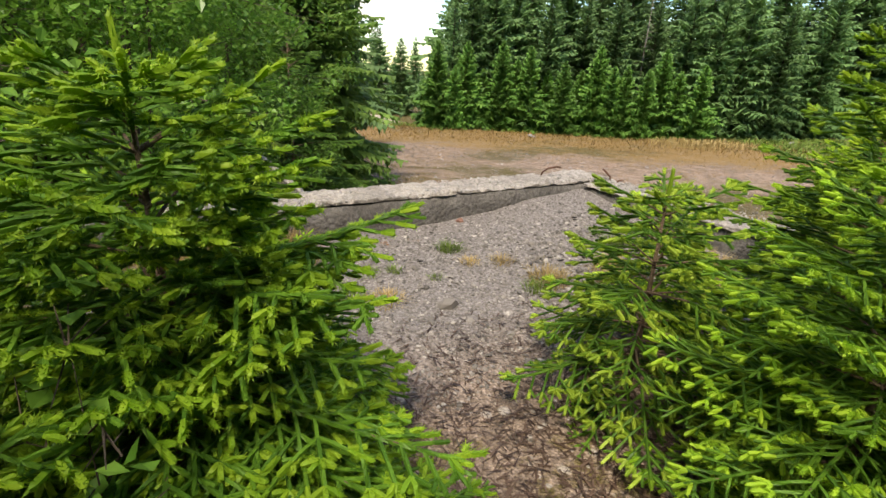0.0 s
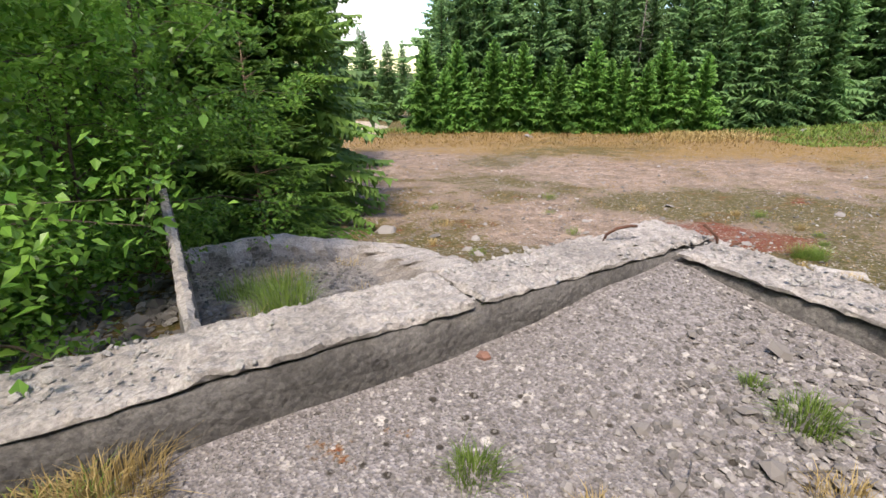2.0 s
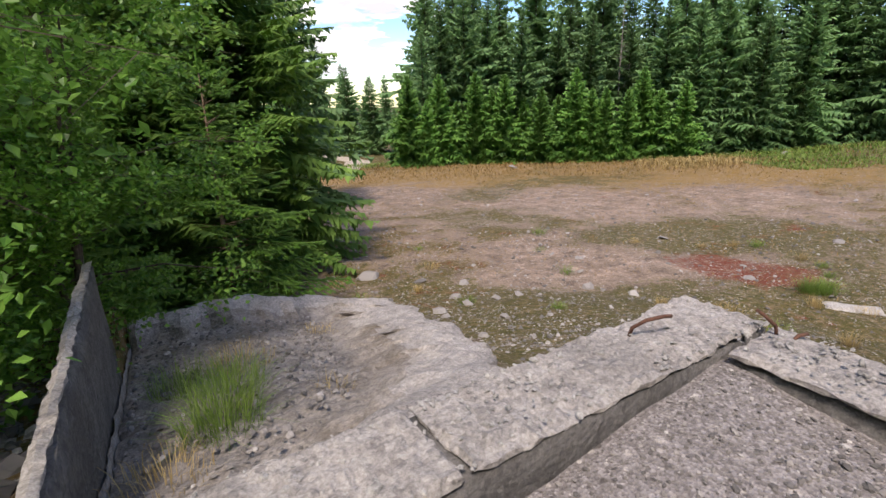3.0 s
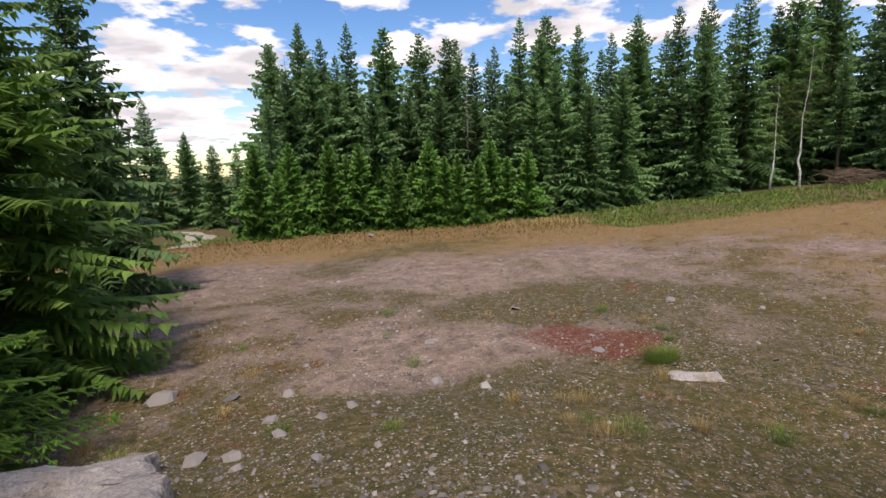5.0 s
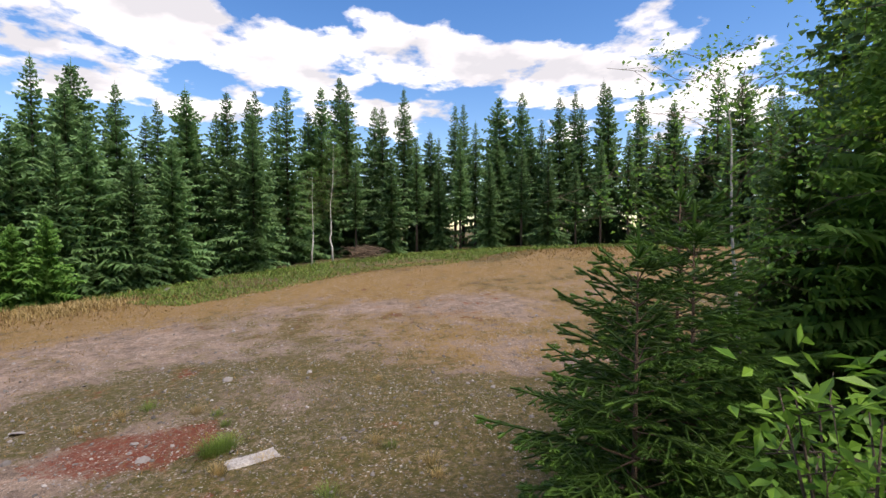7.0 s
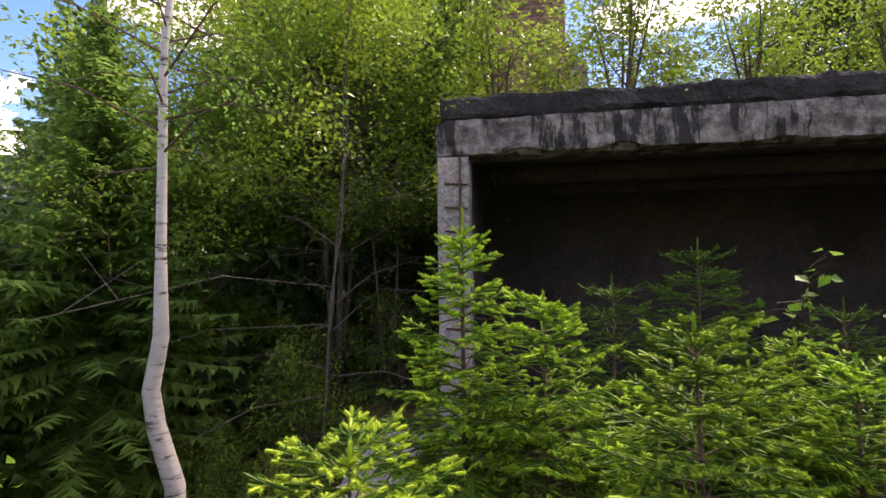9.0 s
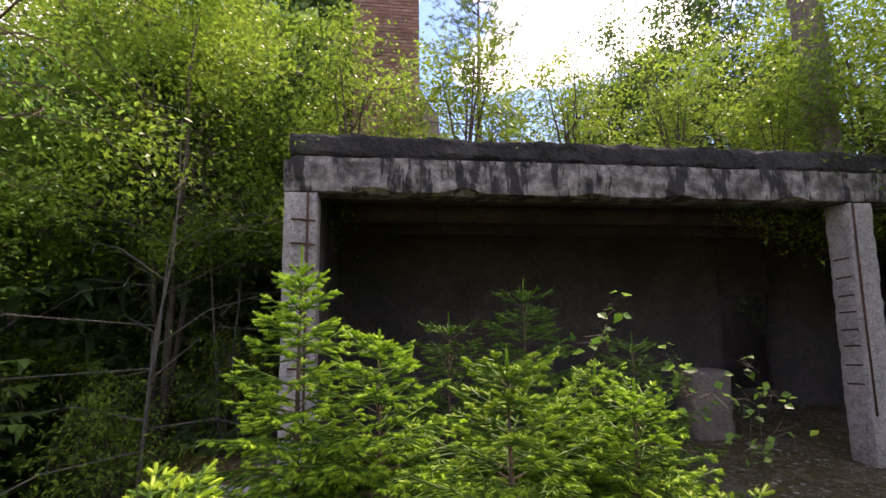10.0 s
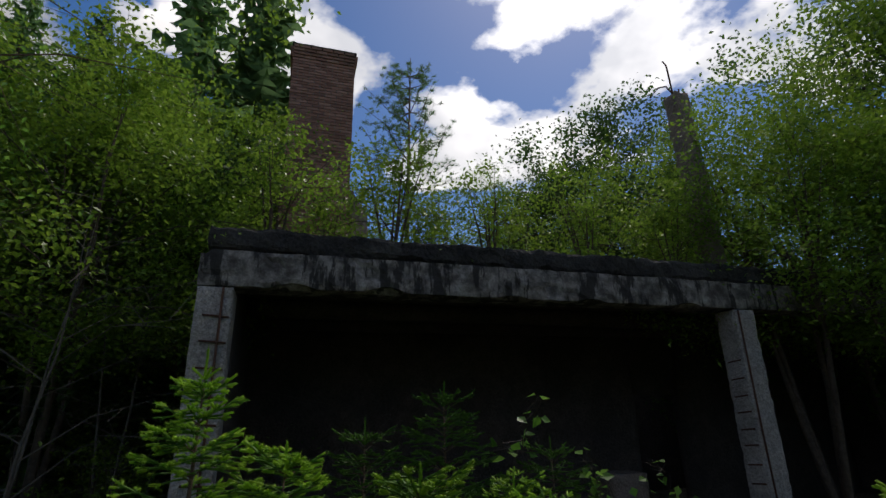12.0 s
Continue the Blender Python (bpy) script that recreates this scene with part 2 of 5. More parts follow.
def brick_material():
    m, n, l, b = nodes_of("fired_brick")
    o = n.new("ShaderNodeObjectInfo")
    g = n.new("ShaderNodeNewGeometry")
    ad = n.new("ShaderNodeMath"); ad.operation = "ADD"
    l.new(o.outputs["Random"], ad.inputs[0]); l.new(g.outputs["Random Per Island"], ad.inputs[1])
    fr = n.new("ShaderNodeMath"); fr.operation = "FRACT"
    l.new(ad.outputs[0], fr.inputs[0])
    c = ramp(n, l, fr.outputs[0], [(0.0, (0.22, 0.115, 0.085)), (0.6, (0.33, 0.17, 0.125)), (1.0, (0.41, 0.235, 0.18))])
    h = noise_tex(n, l, 30, 7, 0.7)
    big = noise_tex(n, l, 1.2, 4, 0.6)
    c = mixed(n, l, ramp(n, l, h, [(0.45, (0, 0, 0)), (0.8, (0.6, 0.6, 0.6))]), c, (0.12, 0.06, 0.045))
    c = mixed(n, l, ramp(n, l, big, [(0.5, (0, 0, 0)), (0.75, (0.5, 0.5, 0.5))]), c, (0.13, 0.09, 0.07))
    l.new(c, b.inputs["Base Color"])
    b.inputs["Roughness"].default_value = 0.9
    bumped(n, l, b, h, 0.5, 0.01)
    return m


def birch_material():
    m, n, l, b = nodes_of("birch_bark")
    geo = n.new("ShaderNodeNewGeometry").outputs["Position"]
    mp = n.new("ShaderNodeMapping"); mp.inputs["Scale"].default_value = (3, 3, 14)
    l.new(geo, mp.inputs["Vector"])
    h = noise_tex(n, l, 1.4, 6, 0.6, mp.outputs[0])
    h2 = noise_tex(n, l, 2.2, 4, 0.6, geo)
    c = ramp(n, l, h, [(0.33, (0.05, 0.045, 0.04)), (0.43, (0.55, 0.52, 0.47)), (0.8, (0.68, 0.65, 0.60))])
    c = mixed(n, l, ramp(n, l, h2, [(0.5, (0, 0, 0)), (0.7, (0.7, 0.7, 0.7))]), c, (0.28, 0.25, 0.22))
    l.new(c, b.inputs["Base Color"])
    b.inputs["Roughness"].default_value = 0.7
    bumped(n, l, b, h, 0.4, 0.01)
    return m


def beam_material():
    """Beam face: pale lime-washed patches between black streaks that run down."""
    m, n, l, b = nodes_of("streaked_beam_concrete")
    geo = n.new("ShaderNodeNewGeometry").outputs["Position"]
    mp = n.new("ShaderNodeMapping"); mp.inputs["Scale"].default_value = (3.2, 3.2, 0.7)
    l.new(geo, mp.inputs["Vector"])
    streak = noise_tex(n, l, 1.6, 7, 0.7, mp.outputs[0])
    mid = noise_tex(n, l, 5, 7, 0.65, geo)
    fine = noise_tex(n, l, 45, 6, 0.7, geo)
    c = ramp(n, l, mid, [(0.36, (0.08, 0.07, 0.062)), (0.47, (0.16, 0.145, 0.13)), (0.58, (0.32, 0.29, 0.26)), (0.7, (0.46, 0.43, 0.39))])
    c = mixed(n, l, ramp(n, l, streak, [(0.50, (0, 0, 0)), (0.55, (0.94, 0.94, 0.94))]), c, (0.028, 0.026, 0.024))
    sp = ramp(n, l, fine, [(0.3, (0.6, 0.6, 0.6)), (0.7, (1.15, 1.15, 1.15))])
    mul = n.new("ShaderNodeMix"); mul.data_type, mul.blend_type = "RGBA", "MULTIPLY"
    mul.inputs["Factor"].default_value = 1
    l.new(c, mul.inputs["A"]); l.new(sp, mul.inputs["B"])
    l.new(mul.outputs["Result"], b.inputs["Base Color"])
    b.inputs["Roughness"].default_value = 0.92
    bumped(n, l, b, mid, 0.6, 0.03)
    return m


M_STONE, M_BRICK, M_BIRCH, M_BEAM = stone_material(), brick_material(), birch_material(), beam_material()


def gravel_ground():
    """The ground: gravel, dry grass and green grass by soft patches."""
    m, n, l, b = nodes_of("ground_gravel_and_grass")
    geo = n.new("ShaderNodeNewGeometry").outputs["Position"]
    fine = noise_tex(n, l, 38, 9, 0.8, geo)
    vor = n.new("ShaderNodeTexVoronoi"); vor.inputs["Scale"].default_value = 58
    l.new(geo, vor.inputs["Vector"])
    stone = ramp(n, l, vor.outputs["Color"], [(0.0, (0.05, 0.046, 0.046)), (0.5, (0.15, 0.139, 0.138)), (1.0, (0.38, 0.355, 0.352))])
    gcol = mixed(n, l, 0.4, stone, ramp(n, l, fine, [(0.3, (0.11, 0.09, 0.082)), (0.7, (0.38, 0.335, 0.305))]))
    at = n.new("ShaderNodeAttribute"); at.attribute_name = "cover"
    mottle = n.new("ShaderNodeMix"); mottle.data_type, mottle.blend_type = "RGBA", "MULTIPLY"
    more = n.new("ShaderNodeMath"); more.operation, more.use_clamp = "MULTIPLY", True
    more.inputs[1].default_value = 2.6
    l.new(at.outputs["Alpha"], more.inputs[0]); l.new(more.outputs[0], mottle.inputs["Factor"])
    l.new(gcol, mottle.inputs["A"])
    l.new(ramp(n, l, noise_tex(n, l, 1.6, 11, 0.82, geo), [(0.37, (0.5, 0.47, 0.44)), (0.50, (1.05, 1.02, 1.0)), (0.62, (1.75, 1.7, 1.66))]), mottle.inputs["B"])
    gcol = mottle.outputs["Result"]
    tan = n.new("ShaderNodeMix"); tan.data_type, tan.blend_type = "RGBA", "MULTIPLY"
    tan.inputs["B"].default_value = (1.12, 0.85, 0.58, 1)
    l.new(at.outputs["Alpha"], tan.inputs["Factor"]); l.new(gcol, tan.inputs["A"])
    gcol = tan.outputs["Result"]
    sep = n.new("ShaderNodeSeparateColor"); l.new(at.outputs["Color"], sep.inputs[0])
    wide = n.new("ShaderNodeMath"); wide.operation = "MULTIPLY_ADD"
    wide.inputs[1].default_value, wide.inputs[2].default_value = 0.75, 0.125
    l.new(noise_tex(n, l, 0.17, 6, 0.6, geo), wide.inputs[0])
    some = n.new("ShaderNodeMath"); some.operation = "MULTIPLY_ADD"
    some.inputs[1].default_value, some.inputs[2].default_value = 1.25, -0.625
    l.new(noise_tex(n, l, 0.8, 10, 0.78, geo), some.inputs[0])
    both = n.new("ShaderNodeMath"); both.operation = "ADD"
    l.new(wide.outputs[0], both.inputs[0]); l.new(some.outputs[0], both.inputs[1])
    big = both.outputs[0]
    tex = noise_tex(n, l, 7, 8, 0.75, geo)
    def mask(src, soft=0.11):
        s = n.new("ShaderNodeMath"); s.operation = "ADD"
        l.new(src, s.inputs[0]); l.new(big, s.inputs[1])
        s2 = n.new("ShaderNodeMath"); s2.operation = "ADD"
        t2 = n.new("ShaderNodeMath"); t2.operation = "MULTIPLY"; t2.inputs[1].default_value = 0.45
        l.new(tex, t2.inputs[0])
        l.new(s.outputs[0], s2.inputs[0]); l.new(t2.outputs[0], s2.inputs[1])
        return ramp(n, l, s2.outputs[0], [(1.0 - soft, (0, 0, 0)), (1.0 + 0 * soft, (1, 1, 1))])
    grain = ramp(n, l, noise_tex(n, l, 5, 9, 0.85, geo), [(0.42, (0.3, 0.3, 0.3)), (0.52, (1, 1, 1))])
    def grainy(f):
        k = n.new("ShaderNodeMix"); k.data_type, k.blend_type = "RGBA", "MULTIPLY"
        k.inputs["Factor"].default_value = 1
        l.new(f, k.inputs["A"]); l.new(grain, k.inputs["B"])
        return k.outputs["Result"]
    dry = ramp(n, l, tex, [(0.3, (0.11, 0.066, 0.018)), (0.7, (0.33, 0.205, 0.062))])
    green = ramp(n, l, tex, [(0.3, (0.030, 0.028, 0.008)), (0.7, (0.115, 0.102, 0.029))])
    c = mixed(n, l, grainy(mask(sep.outputs[0])), gcol, dry)
    c = mixed(n, l, grainy(mask(sep.outputs[1])), c, green)
    c = mixed(n, l, grainy(mask(sep.outputs[2])), c, ramp(n, l, tex, [(0.3, (0.10, 0.028, 0.016)), (0.7, (0.20, 0.058, 0.032))]))
    # small pale and dark stones strewn over everything
    for size, low_cut, pale in ((26, 0.80, (0.42, 0.385, 0.35)), (11, 0.86, (0.46, 0.42, 0.38)), (15, 0.82, (0.045, 0.038, 0.03))):
        peb = n.new("ShaderNodeTexVoronoi"); peb.inputs["Scale"].default_value = size
        l.new(geo, peb.inputs["Vector"])
        pick = n.new("ShaderNodeSeparateColor"); l.new(peb.outputs["Color"], pick.inputs[0])
        few = ramp(n, l, pick.outputs[0], [(low_cut, (0, 0, 0)), (low_cut + 0.01, (1, 1, 1))])
        spot = ramp(n, l, peb.outputs["Distance"], [(0.26, (1, 1, 1)), (0.40, (0, 0, 0))])
        both_of = n.new("ShaderNodeMix"); both_of.data_type, both_of.blend_type = "RGBA", "MULTIPLY"
        both_of.inputs["Factor"].default_value = 1
        l.new(few, both_of.inputs["A"]); l.new(spot, both_of.inputs["B"])
        thin = n.new("ShaderNodeMix"); thin.data_type, thin.blend_type = "RGBA", "MULTIPLY"
        l.new(both_of.outputs["Result"], thin.inputs["A"])
        l.new(ramp(n, l, noise_tex(n, l, 0.6, 6, 0.7, geo), [(0.42, (0, 0, 0)), (0.56, (1, 1, 1))]), thin.inputs["B"])
        thin.inputs["Factor"].default_value = 0.85
        c = mixed(n, l, thin.outputs["Result"], c, pale)
    l.new(c, b.inputs["Base Color"])
    b.inputs["Roughness"].default_value = 0.95
    b.inputs["Specular IOR Level"].default_value = 0.2
    bumped(n, l, b, vor.outputs["Distance"], 0.7, 0.02)
    return m


M_GROUND = gravel_ground()


# ---- mesh helpers ----
def mesh_ob(name, verts, faces, material, parent=None, label="", smooth=False):
    me = bpy.data.meshes.new(name)
    me.from_pydata(verts, [], faces)
    if smooth:
        me.polygons.foreach_set("use_smooth", [True] * len(me.polygons))
    me.materials.append(material)
    ob = new(name, me)
    if parent:
        ob.parent = parent
    if label:
        ob["label"] = label
    return ob


def part(name, bm, material, parent=None, label="", smooth=False):
    me = bpy.data.meshes.new(name)
    bm.to_mesh(me)
    bm.free()
    if smooth:
        me.polygons.foreach_set("use_smooth", [True] * len(me.polygons))
    me.materials.append(material)
    ob = new(name, me)
    if parent:
        ob.parent = parent
    if label:
        ob["label"] = label
    return ob


def empty(name, m=None):
    e = new(name)
    e.empty_display_size = 0.2
    if m is not None:
        e.matrix_basis = m
    return e


def rough_block(x0, y0, z0, x1, y1, z1, step=0.12, rough=0.02, seed=0.0, edge=0.03, cap=110):
    """A worn concrete block: a gridded box whose faces and edges are broken by noise."""
    bm = bmesh.new()
    nx, ny, nz = (max(1, min(cap, round((b - a) / step))) for a, b in ((x0, x1), (y0, y1), (z0, z1)))
    cache = {}
    def v(i, j, k):
        if (i, j, k) not in cache:
            p = Vector((x0 + (x1 - x0) * i / nx, y0 + (y1 - y0) * j / ny, z0 + (z1 - z0) * k / nz))
            on = (i in (0, nx)) + (j in (0, ny)) + (k in (0, nz))
            q = p * 2.1 + Vector((seed, seed * 1.7, 0))
            d = noise.noise_vector(q) * rough + noise.noise_vector(q * 4.3) * rough * 0.5
            if on >= 2:   # worn edges pull in
                c = Vector(((x0 + x1) / 2, (y0 + y1) / 2, (z0 + z1) / 2))
                pull = edge * (0.35 + 1.3 * abs(noise.noise(q * 3.1)))
                for a, (idx, m) in enumerate(((i, nx), (j, ny), (k, nz))):
                    if idx in (0, m):
                        p[a] += pull if p[a] < c[a] else -pull
            cache[i, j, k] = bm.verts.new(p + d)
        return cache[i, j, k]
    for i in range(nx):
        for j in range(ny):
            bm.faces.new((v(i, j, 0), v(i, j + 1, 0), v(i + 1, j + 1, 0), v(i + 1, j, 0)))
            bm.faces.new((v(i, j, nz), v(i + 1, j, nz), v(i + 1, j + 1, nz), v(i, j + 1, nz)))
    for i in range(nx):
        for k in range(nz):
            bm.faces.new((v(i, 0, k), v(i + 1, 0, k), v(i + 1, 0, k + 1), v(i, 0, k + 1)))
            bm.faces.new((v(i, ny, k), v(i, ny, k + 1), v(i + 1, ny, k + 1), v(i + 1, ny, k)))
    for j in range(ny):
        for k in range(nz):
            bm.faces.new((v(0, j, k), v(0, j, k + 1), v(0, j + 1, k + 1), v(0, j + 1, k)))
            bm.faces.new((v(nx, j, k), v(nx, j + 1, k), v(nx, j + 1, k + 1), v(nx, j, k + 1)))
    return bm


def tube(points, radii, sides=7):
    """Vertices and faces of a tapered tube along points."""
    verts, faces = [], []
    for i, p in enumerate(points):
        a = points[max(i - 1, 0)]
        b = points[min(i + 1, len(points) - 1)]
        d = (Vector(b) - Vector(a)).normalized()
        u = d.orthogonal().normalized() if abs(d.z) < 0.9 else Vector((1, 0, 0))
        u = (u - d * u.dot(d)).normalized()
        w = d.cross(u)
        for k in range(sides):
            t = 2 * math.pi * k / sides
            verts.append(Vector(p) + (u * math.cos(t) + w * math.sin(t)) * radii[i])
    for i in range(len(points) - 1):
        for k in range(sides):
            k2 = (k + 1) % sides
            faces.append((i * sides + k, i * sides + k2, (i + 1) * sides + k2, (i + 1) * sides + k))
    faces.append(tuple(range(sides))[::-1])
    faces.append(tuple((len(points) - 1) * sides + k for k in range(sides)))
    return verts, faces


class Soup:
    """Collects vertices and faces of many small pieces into one mesh."""
    def __init__(self):
        self.v, self.f = [], []

    def add(self, verts, faces):
        o = len(self.v)
        self.v.extend(verts)
        self.f.extend(tuple(o + i for i in f) for f in faces)

    def ob(self, name, material, parent=None, label="", smooth=False):
        return mesh_ob(name, [tuple(p) for p in self.v], self.f, material, parent, label, smooth)


# ---- trees ----
def far_spruce(rng, height, spread, bare=0.05, material=None, name="spruce_tree", density=1.0, fine=1.0, full=1.16):
    """A spruce seen from afar: trunk and whorls of drooping, uneven sprays."""
    e = empty(name)
    v, f = tube([(0, 0, -0.6), (0, 0, height * 0.5), (rng.uniform(-.1, .1), 0, height * 0.97)], [height * 0.012, height * 0.007, 0.01])
    mesh_ob("trunk", v, f, M_BARK, e, smooth=True)
    s = Soup()
    z = height * bare + 0.1
    gap_a, gap_z = rng.uniform(0, 6.28), rng.uniform(0.2, 0.7) * height
    while z < height * 0.985:
        k = 1 - z / height
        reach = spread * min(1.0, k * full) ** 0.85 * rng.uniform(0.72, 1.18) + 0.05
        nb = max(3, int((4 + 6 * k) * density * fine ** 0.4))
        a0 = rng.uniform(0, 6.28)
        for i in range(nb):
            a = a0 + 6.283 * i / nb + rng.uniform(-0.35, 0.35)
            r = reach * rng.uniform(0.62, 1.2)
            if abs(z - gap_z) < height * 0.08 and math.cos(a - gap_a) > 0.3:
                r *= 0.55
            lift = 0.55 - 1.0 * k + rng.uniform(-0.12, 0.12)
            d = Vector((math.cos(a), math.sin(a), 0))
            side = Vector((-d.y, d.x, 0))
            m = max(3, int((3 + r * 1.7) * fine))
            for j in range(m):
                t = (j + 0.5 + rng.uniform(-.2, .2)) / m
                c = d * (r * t) + Vector((0, 0, z + lift * r * t - 0.15 * r * t * t + (0.14 * r * t ** 3)))
                w = (0.34 * r * (1.1 - t) + 0.10 + 0.10 * k) * rng.uniform(0.6, 1.3) / fine ** 0.35
                for sg in (-1, 1):
                    dr = (0.3 * w + (0.06 + 0.1 * k) / fine) * rng.uniform(0.2, 1.7)
                    q0 = c - d * (0.5 * r / m)
                    q1 = c + side * (sg * w * rng.uniform(.7, 1.2)) + d * (w * rng.uniform(.3, .9)) - Vector((0, 0, dr))
                    q2 = c + d * (0.75 * r / m + 0.03)
                    s.add([q0, q1, q2], [(0, 1, 2)])
                    if rng.random() < 0.4:
                        q3 = c + side * (sg * w * 0.4) + d * (0.2 * w) - Vector((0, 0, dr * 1.5 + (0.12 * k + .05) / fine))
                        s.add([q0, q3, q2], [(0, 1, 2)])
        z += (0.10 + 0.020 * height * (0.3 + k)) / density * rng.uniform(0.7, 1.3)
    s.add([Vector((0.06, 0, height * .94)), Vector((-0.06, 0.03, height * .94)), Vector((0, 0, height * 1.02))], [(0, 1, 2)])
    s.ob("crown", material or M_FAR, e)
    return e


def shoot_forms(seed, needles, core, blunt):
    """Unit shoots along +z: a stubby needled core with short forward needles round it."""
    rg = random.Random(seed)
    forms = []
    for _ in range(5):
        v, f = [(0, 0, 0)], []
        for z, r in ((0.05, core * .8), (0.5, core), (blunt, core * .88)):
            a0 = rg.uniform(0, 1.5)
            v += [(math.cos(a0 + q * 1.571) * r, math.sin(a0 + q * 1.571) * r, z) for q in range(4)]
        v.append((0, 0, 1.0))
        for q in range(4):
            w = (q + 1) % 4
            f.append((0, 1 + w, 1 + q)); f.append((9 + q, 9 + w, 13))
            for ring in (1, 5):
                f.append((ring + q, ring + w, ring + 4 + w)); f.append((ring + q, ring + 4 + w, ring + 4 + q))
        for n in range(needles):
            t = 0.04 + 0.90 * (n + rg.random()) / needles
            a = n * 2.4 + rg.uniform(-.4, .4)
            ux, uy = math.cos(a), math.sin(a)
            ln = rg.uniform(0.85, 1.25)
            o = len(v)
            wd = 0.11
            v += [(ux * core * .6 - uy * wd * core * 2, uy * core * .6 + ux * wd * core * 2, t), (ux * core * .6 + uy * wd * core * 2, uy * core * .6 - ux * wd * core * 2, t),
                  (ux * core * 1.85 * ln, uy * core * 1.85 * ln, t + 0.15 * ln)]
            f.append((o, o + 1, o + 2))
        forms.append((np.array(v), np.array(f)))
    return forms


FRESH_FORMS, OLD_FORMS = shoot_forms(1, 30, 0.56, 0.90), shoot_forms(2, 22, 0.42, 0.95)


class Shoots:
    """Collects many copies of the unit shoots into one mesh."""
    def __init__(self, forms):
        self.forms, self.v, self.f, self.n = forms, [], [], 0

    def add(self, p, d, length, width, rng):
        d = d.normalized()
        u = d.orthogonal().normalized()
        w = d.cross(u)
        v, f = self.forms[rng.randrange(5)]
        m = np.array((u * width, w * width, d * length))
        self.v.append(v @ m + np.array(p))
        self.f.append(f + self.n)
        self.n += len(v)

    def ob(self, name, material, parent, label):
        v, f = np.concatenate(self.v), np.concatenate(self.f)
        return mesh_ob(name, v.tolist(), f.tolist(), material, parent, label)


def young_spruce(rng, height, spread, name="young_spruce", gap=0.15, node=0.07, fat=1.0, droop=0.25, bare=0.2, low=0.1, leader=0.16, fresh_share=1.0, taper=0.75, mats=None):
    """A near young spruce: whorls of branches, flat sprays of side twigs, old needles inside and bright shoots at every tip."""
    e = empty(name)
    v, f = tube([(0, 0, -0.15), (0.01, 0, height * .5), (0, 0, height - leader)], [0.010 + height * .008, 0.007 + height * .004, 0.005], 8)
    mesh_ob("trunk", v, f, M_TWIG, e, smooth=True)
    old, fresh, wood = Shoots(OLD_FORMS), Shoots(FRESH_FORMS), Soup()
    thick = 0.0168 * fat

    def tip(p, d, side, size=1.0, order=1):
        """Terminal shoot with a shorter one on each side."""
        up = Vector((0, 0, rng.uniform(-.12, .16)))
        soup = fresh if rng.random() < fresh_share * (.97 if order < 2 else .8) else old
        soup.add(p, d + up, rng.uniform(.045, .078) * size * fat ** .6, thick * .9, rng)
        for sg in (-1, 1):
            if rng.random() < 0.65:
                (soup if rng.random() < .75 else old).add(p, d * .75 + side * (sg * rng.uniform(.55, .85)) + up, rng.uniform(.035, .06) * size * fat ** .6, thick * .9, rng)

    def spray(p, d, side, length, order):
        """A twig that carries needles and, while it is long enough, twigs of its own."""
        steps = max(1, round(length / node))
        seg = length / steps
        q = Vector(p)
        for c in range(steps):
            dd = (d + Vector((0, 0, -0.25 * c / steps + rng.uniform(-.05, .05)))).normalized()
            old.add(q, dd, seg * 1.15, thick * .92, rng)
            q = q + dd * seg
            if order < 2 and c < steps - 1:
                for sg in (-1, 1):
                    if rng.random() < 0.85:
                        td = (dd * .72 + side * (sg * rng.uniform(.6, .9)) + Vector((0, 0, rng.uniform(-.28, .05)))).normalized()
                        left = (length - seg * (c + 1)) * rng.uniform(.4, .65)
                        if left > node * .8:
                            spray(q, td, (side * .72 - dd * (sg * .7)).normalized(), left, order + 1)
                        else:
                            tip(q, td, (side * .72 - dd * (sg * .7)).normalized(), .8, 2)
        tip(q, d, side, 1.0, order)

    def bough(z, a, reach, rise, curve):
        d = Vector((math.cos(a), math.sin(a), 0))
        side = Vector((-d.y, d.x, rng.uniform(-.15, .15)))
        def at(t):
            return d * (reach * t) + Vector((0, 0, z + reach * (rise * t - curve * t * t + 0.55 * curve * t ** 3)))
        wood.add(*tube([at(0), at(.35), at(.7), at(.96)], [.003 + .006 * reach, .0025 + .004 * reach, .002 + .002 * reach, .0015], 5))
        steps = max(2, round(reach / node))
        for c in range(steps):
            t = (c + .5) / steps
            p, ax = at(t), (at(min(1, t + .08)) - at(t - .02)).normalized()
            if t > bare:
                old.add(at(t - .5 / steps), ax, reach / steps * 1.2, thick, rng)
            if t < bare * .6:
                continue
            for sg in (-1, 1):
                if rng.random() < 0.9:
                    left = reach * (1.02 - t) * rng.uniform(.38, .62) + 0.02
                    td = (ax * .68 + side * (sg * rng.uniform(.65, .9)) + Vector((0, 0, rng.uniform(-.22, .06) - droop * .5))).normalized()
                    spray(p, td, (side * .7 - ax * (sg * .7)).normalized(), left, 1 if left > .16 else 2)
        tip(at(.97), (at(1) - at(.9)).normalized(), side, 1.15)

    z = low
    while z < height - leader * 1.05:
        k = 1 - z / height
        reach = spread * (min(1.0, k * 1.12) ** taper) * rng.uniform(.9, 1.06) + 0.03
        nb = 5 + int(2.5 * k)
        a0 = rng.uniform(0, 6.28)
        for i in range(nb):
            bough(z + rng.uniform(-.02, .02), a0 + 6.283 * i / nb + rng.uniform(-.25, .25), reach * rng.uniform(.75, 1.12), 0.85 - 0.85 * k + rng.uniform(-.1, .1), droop + .4 * k)
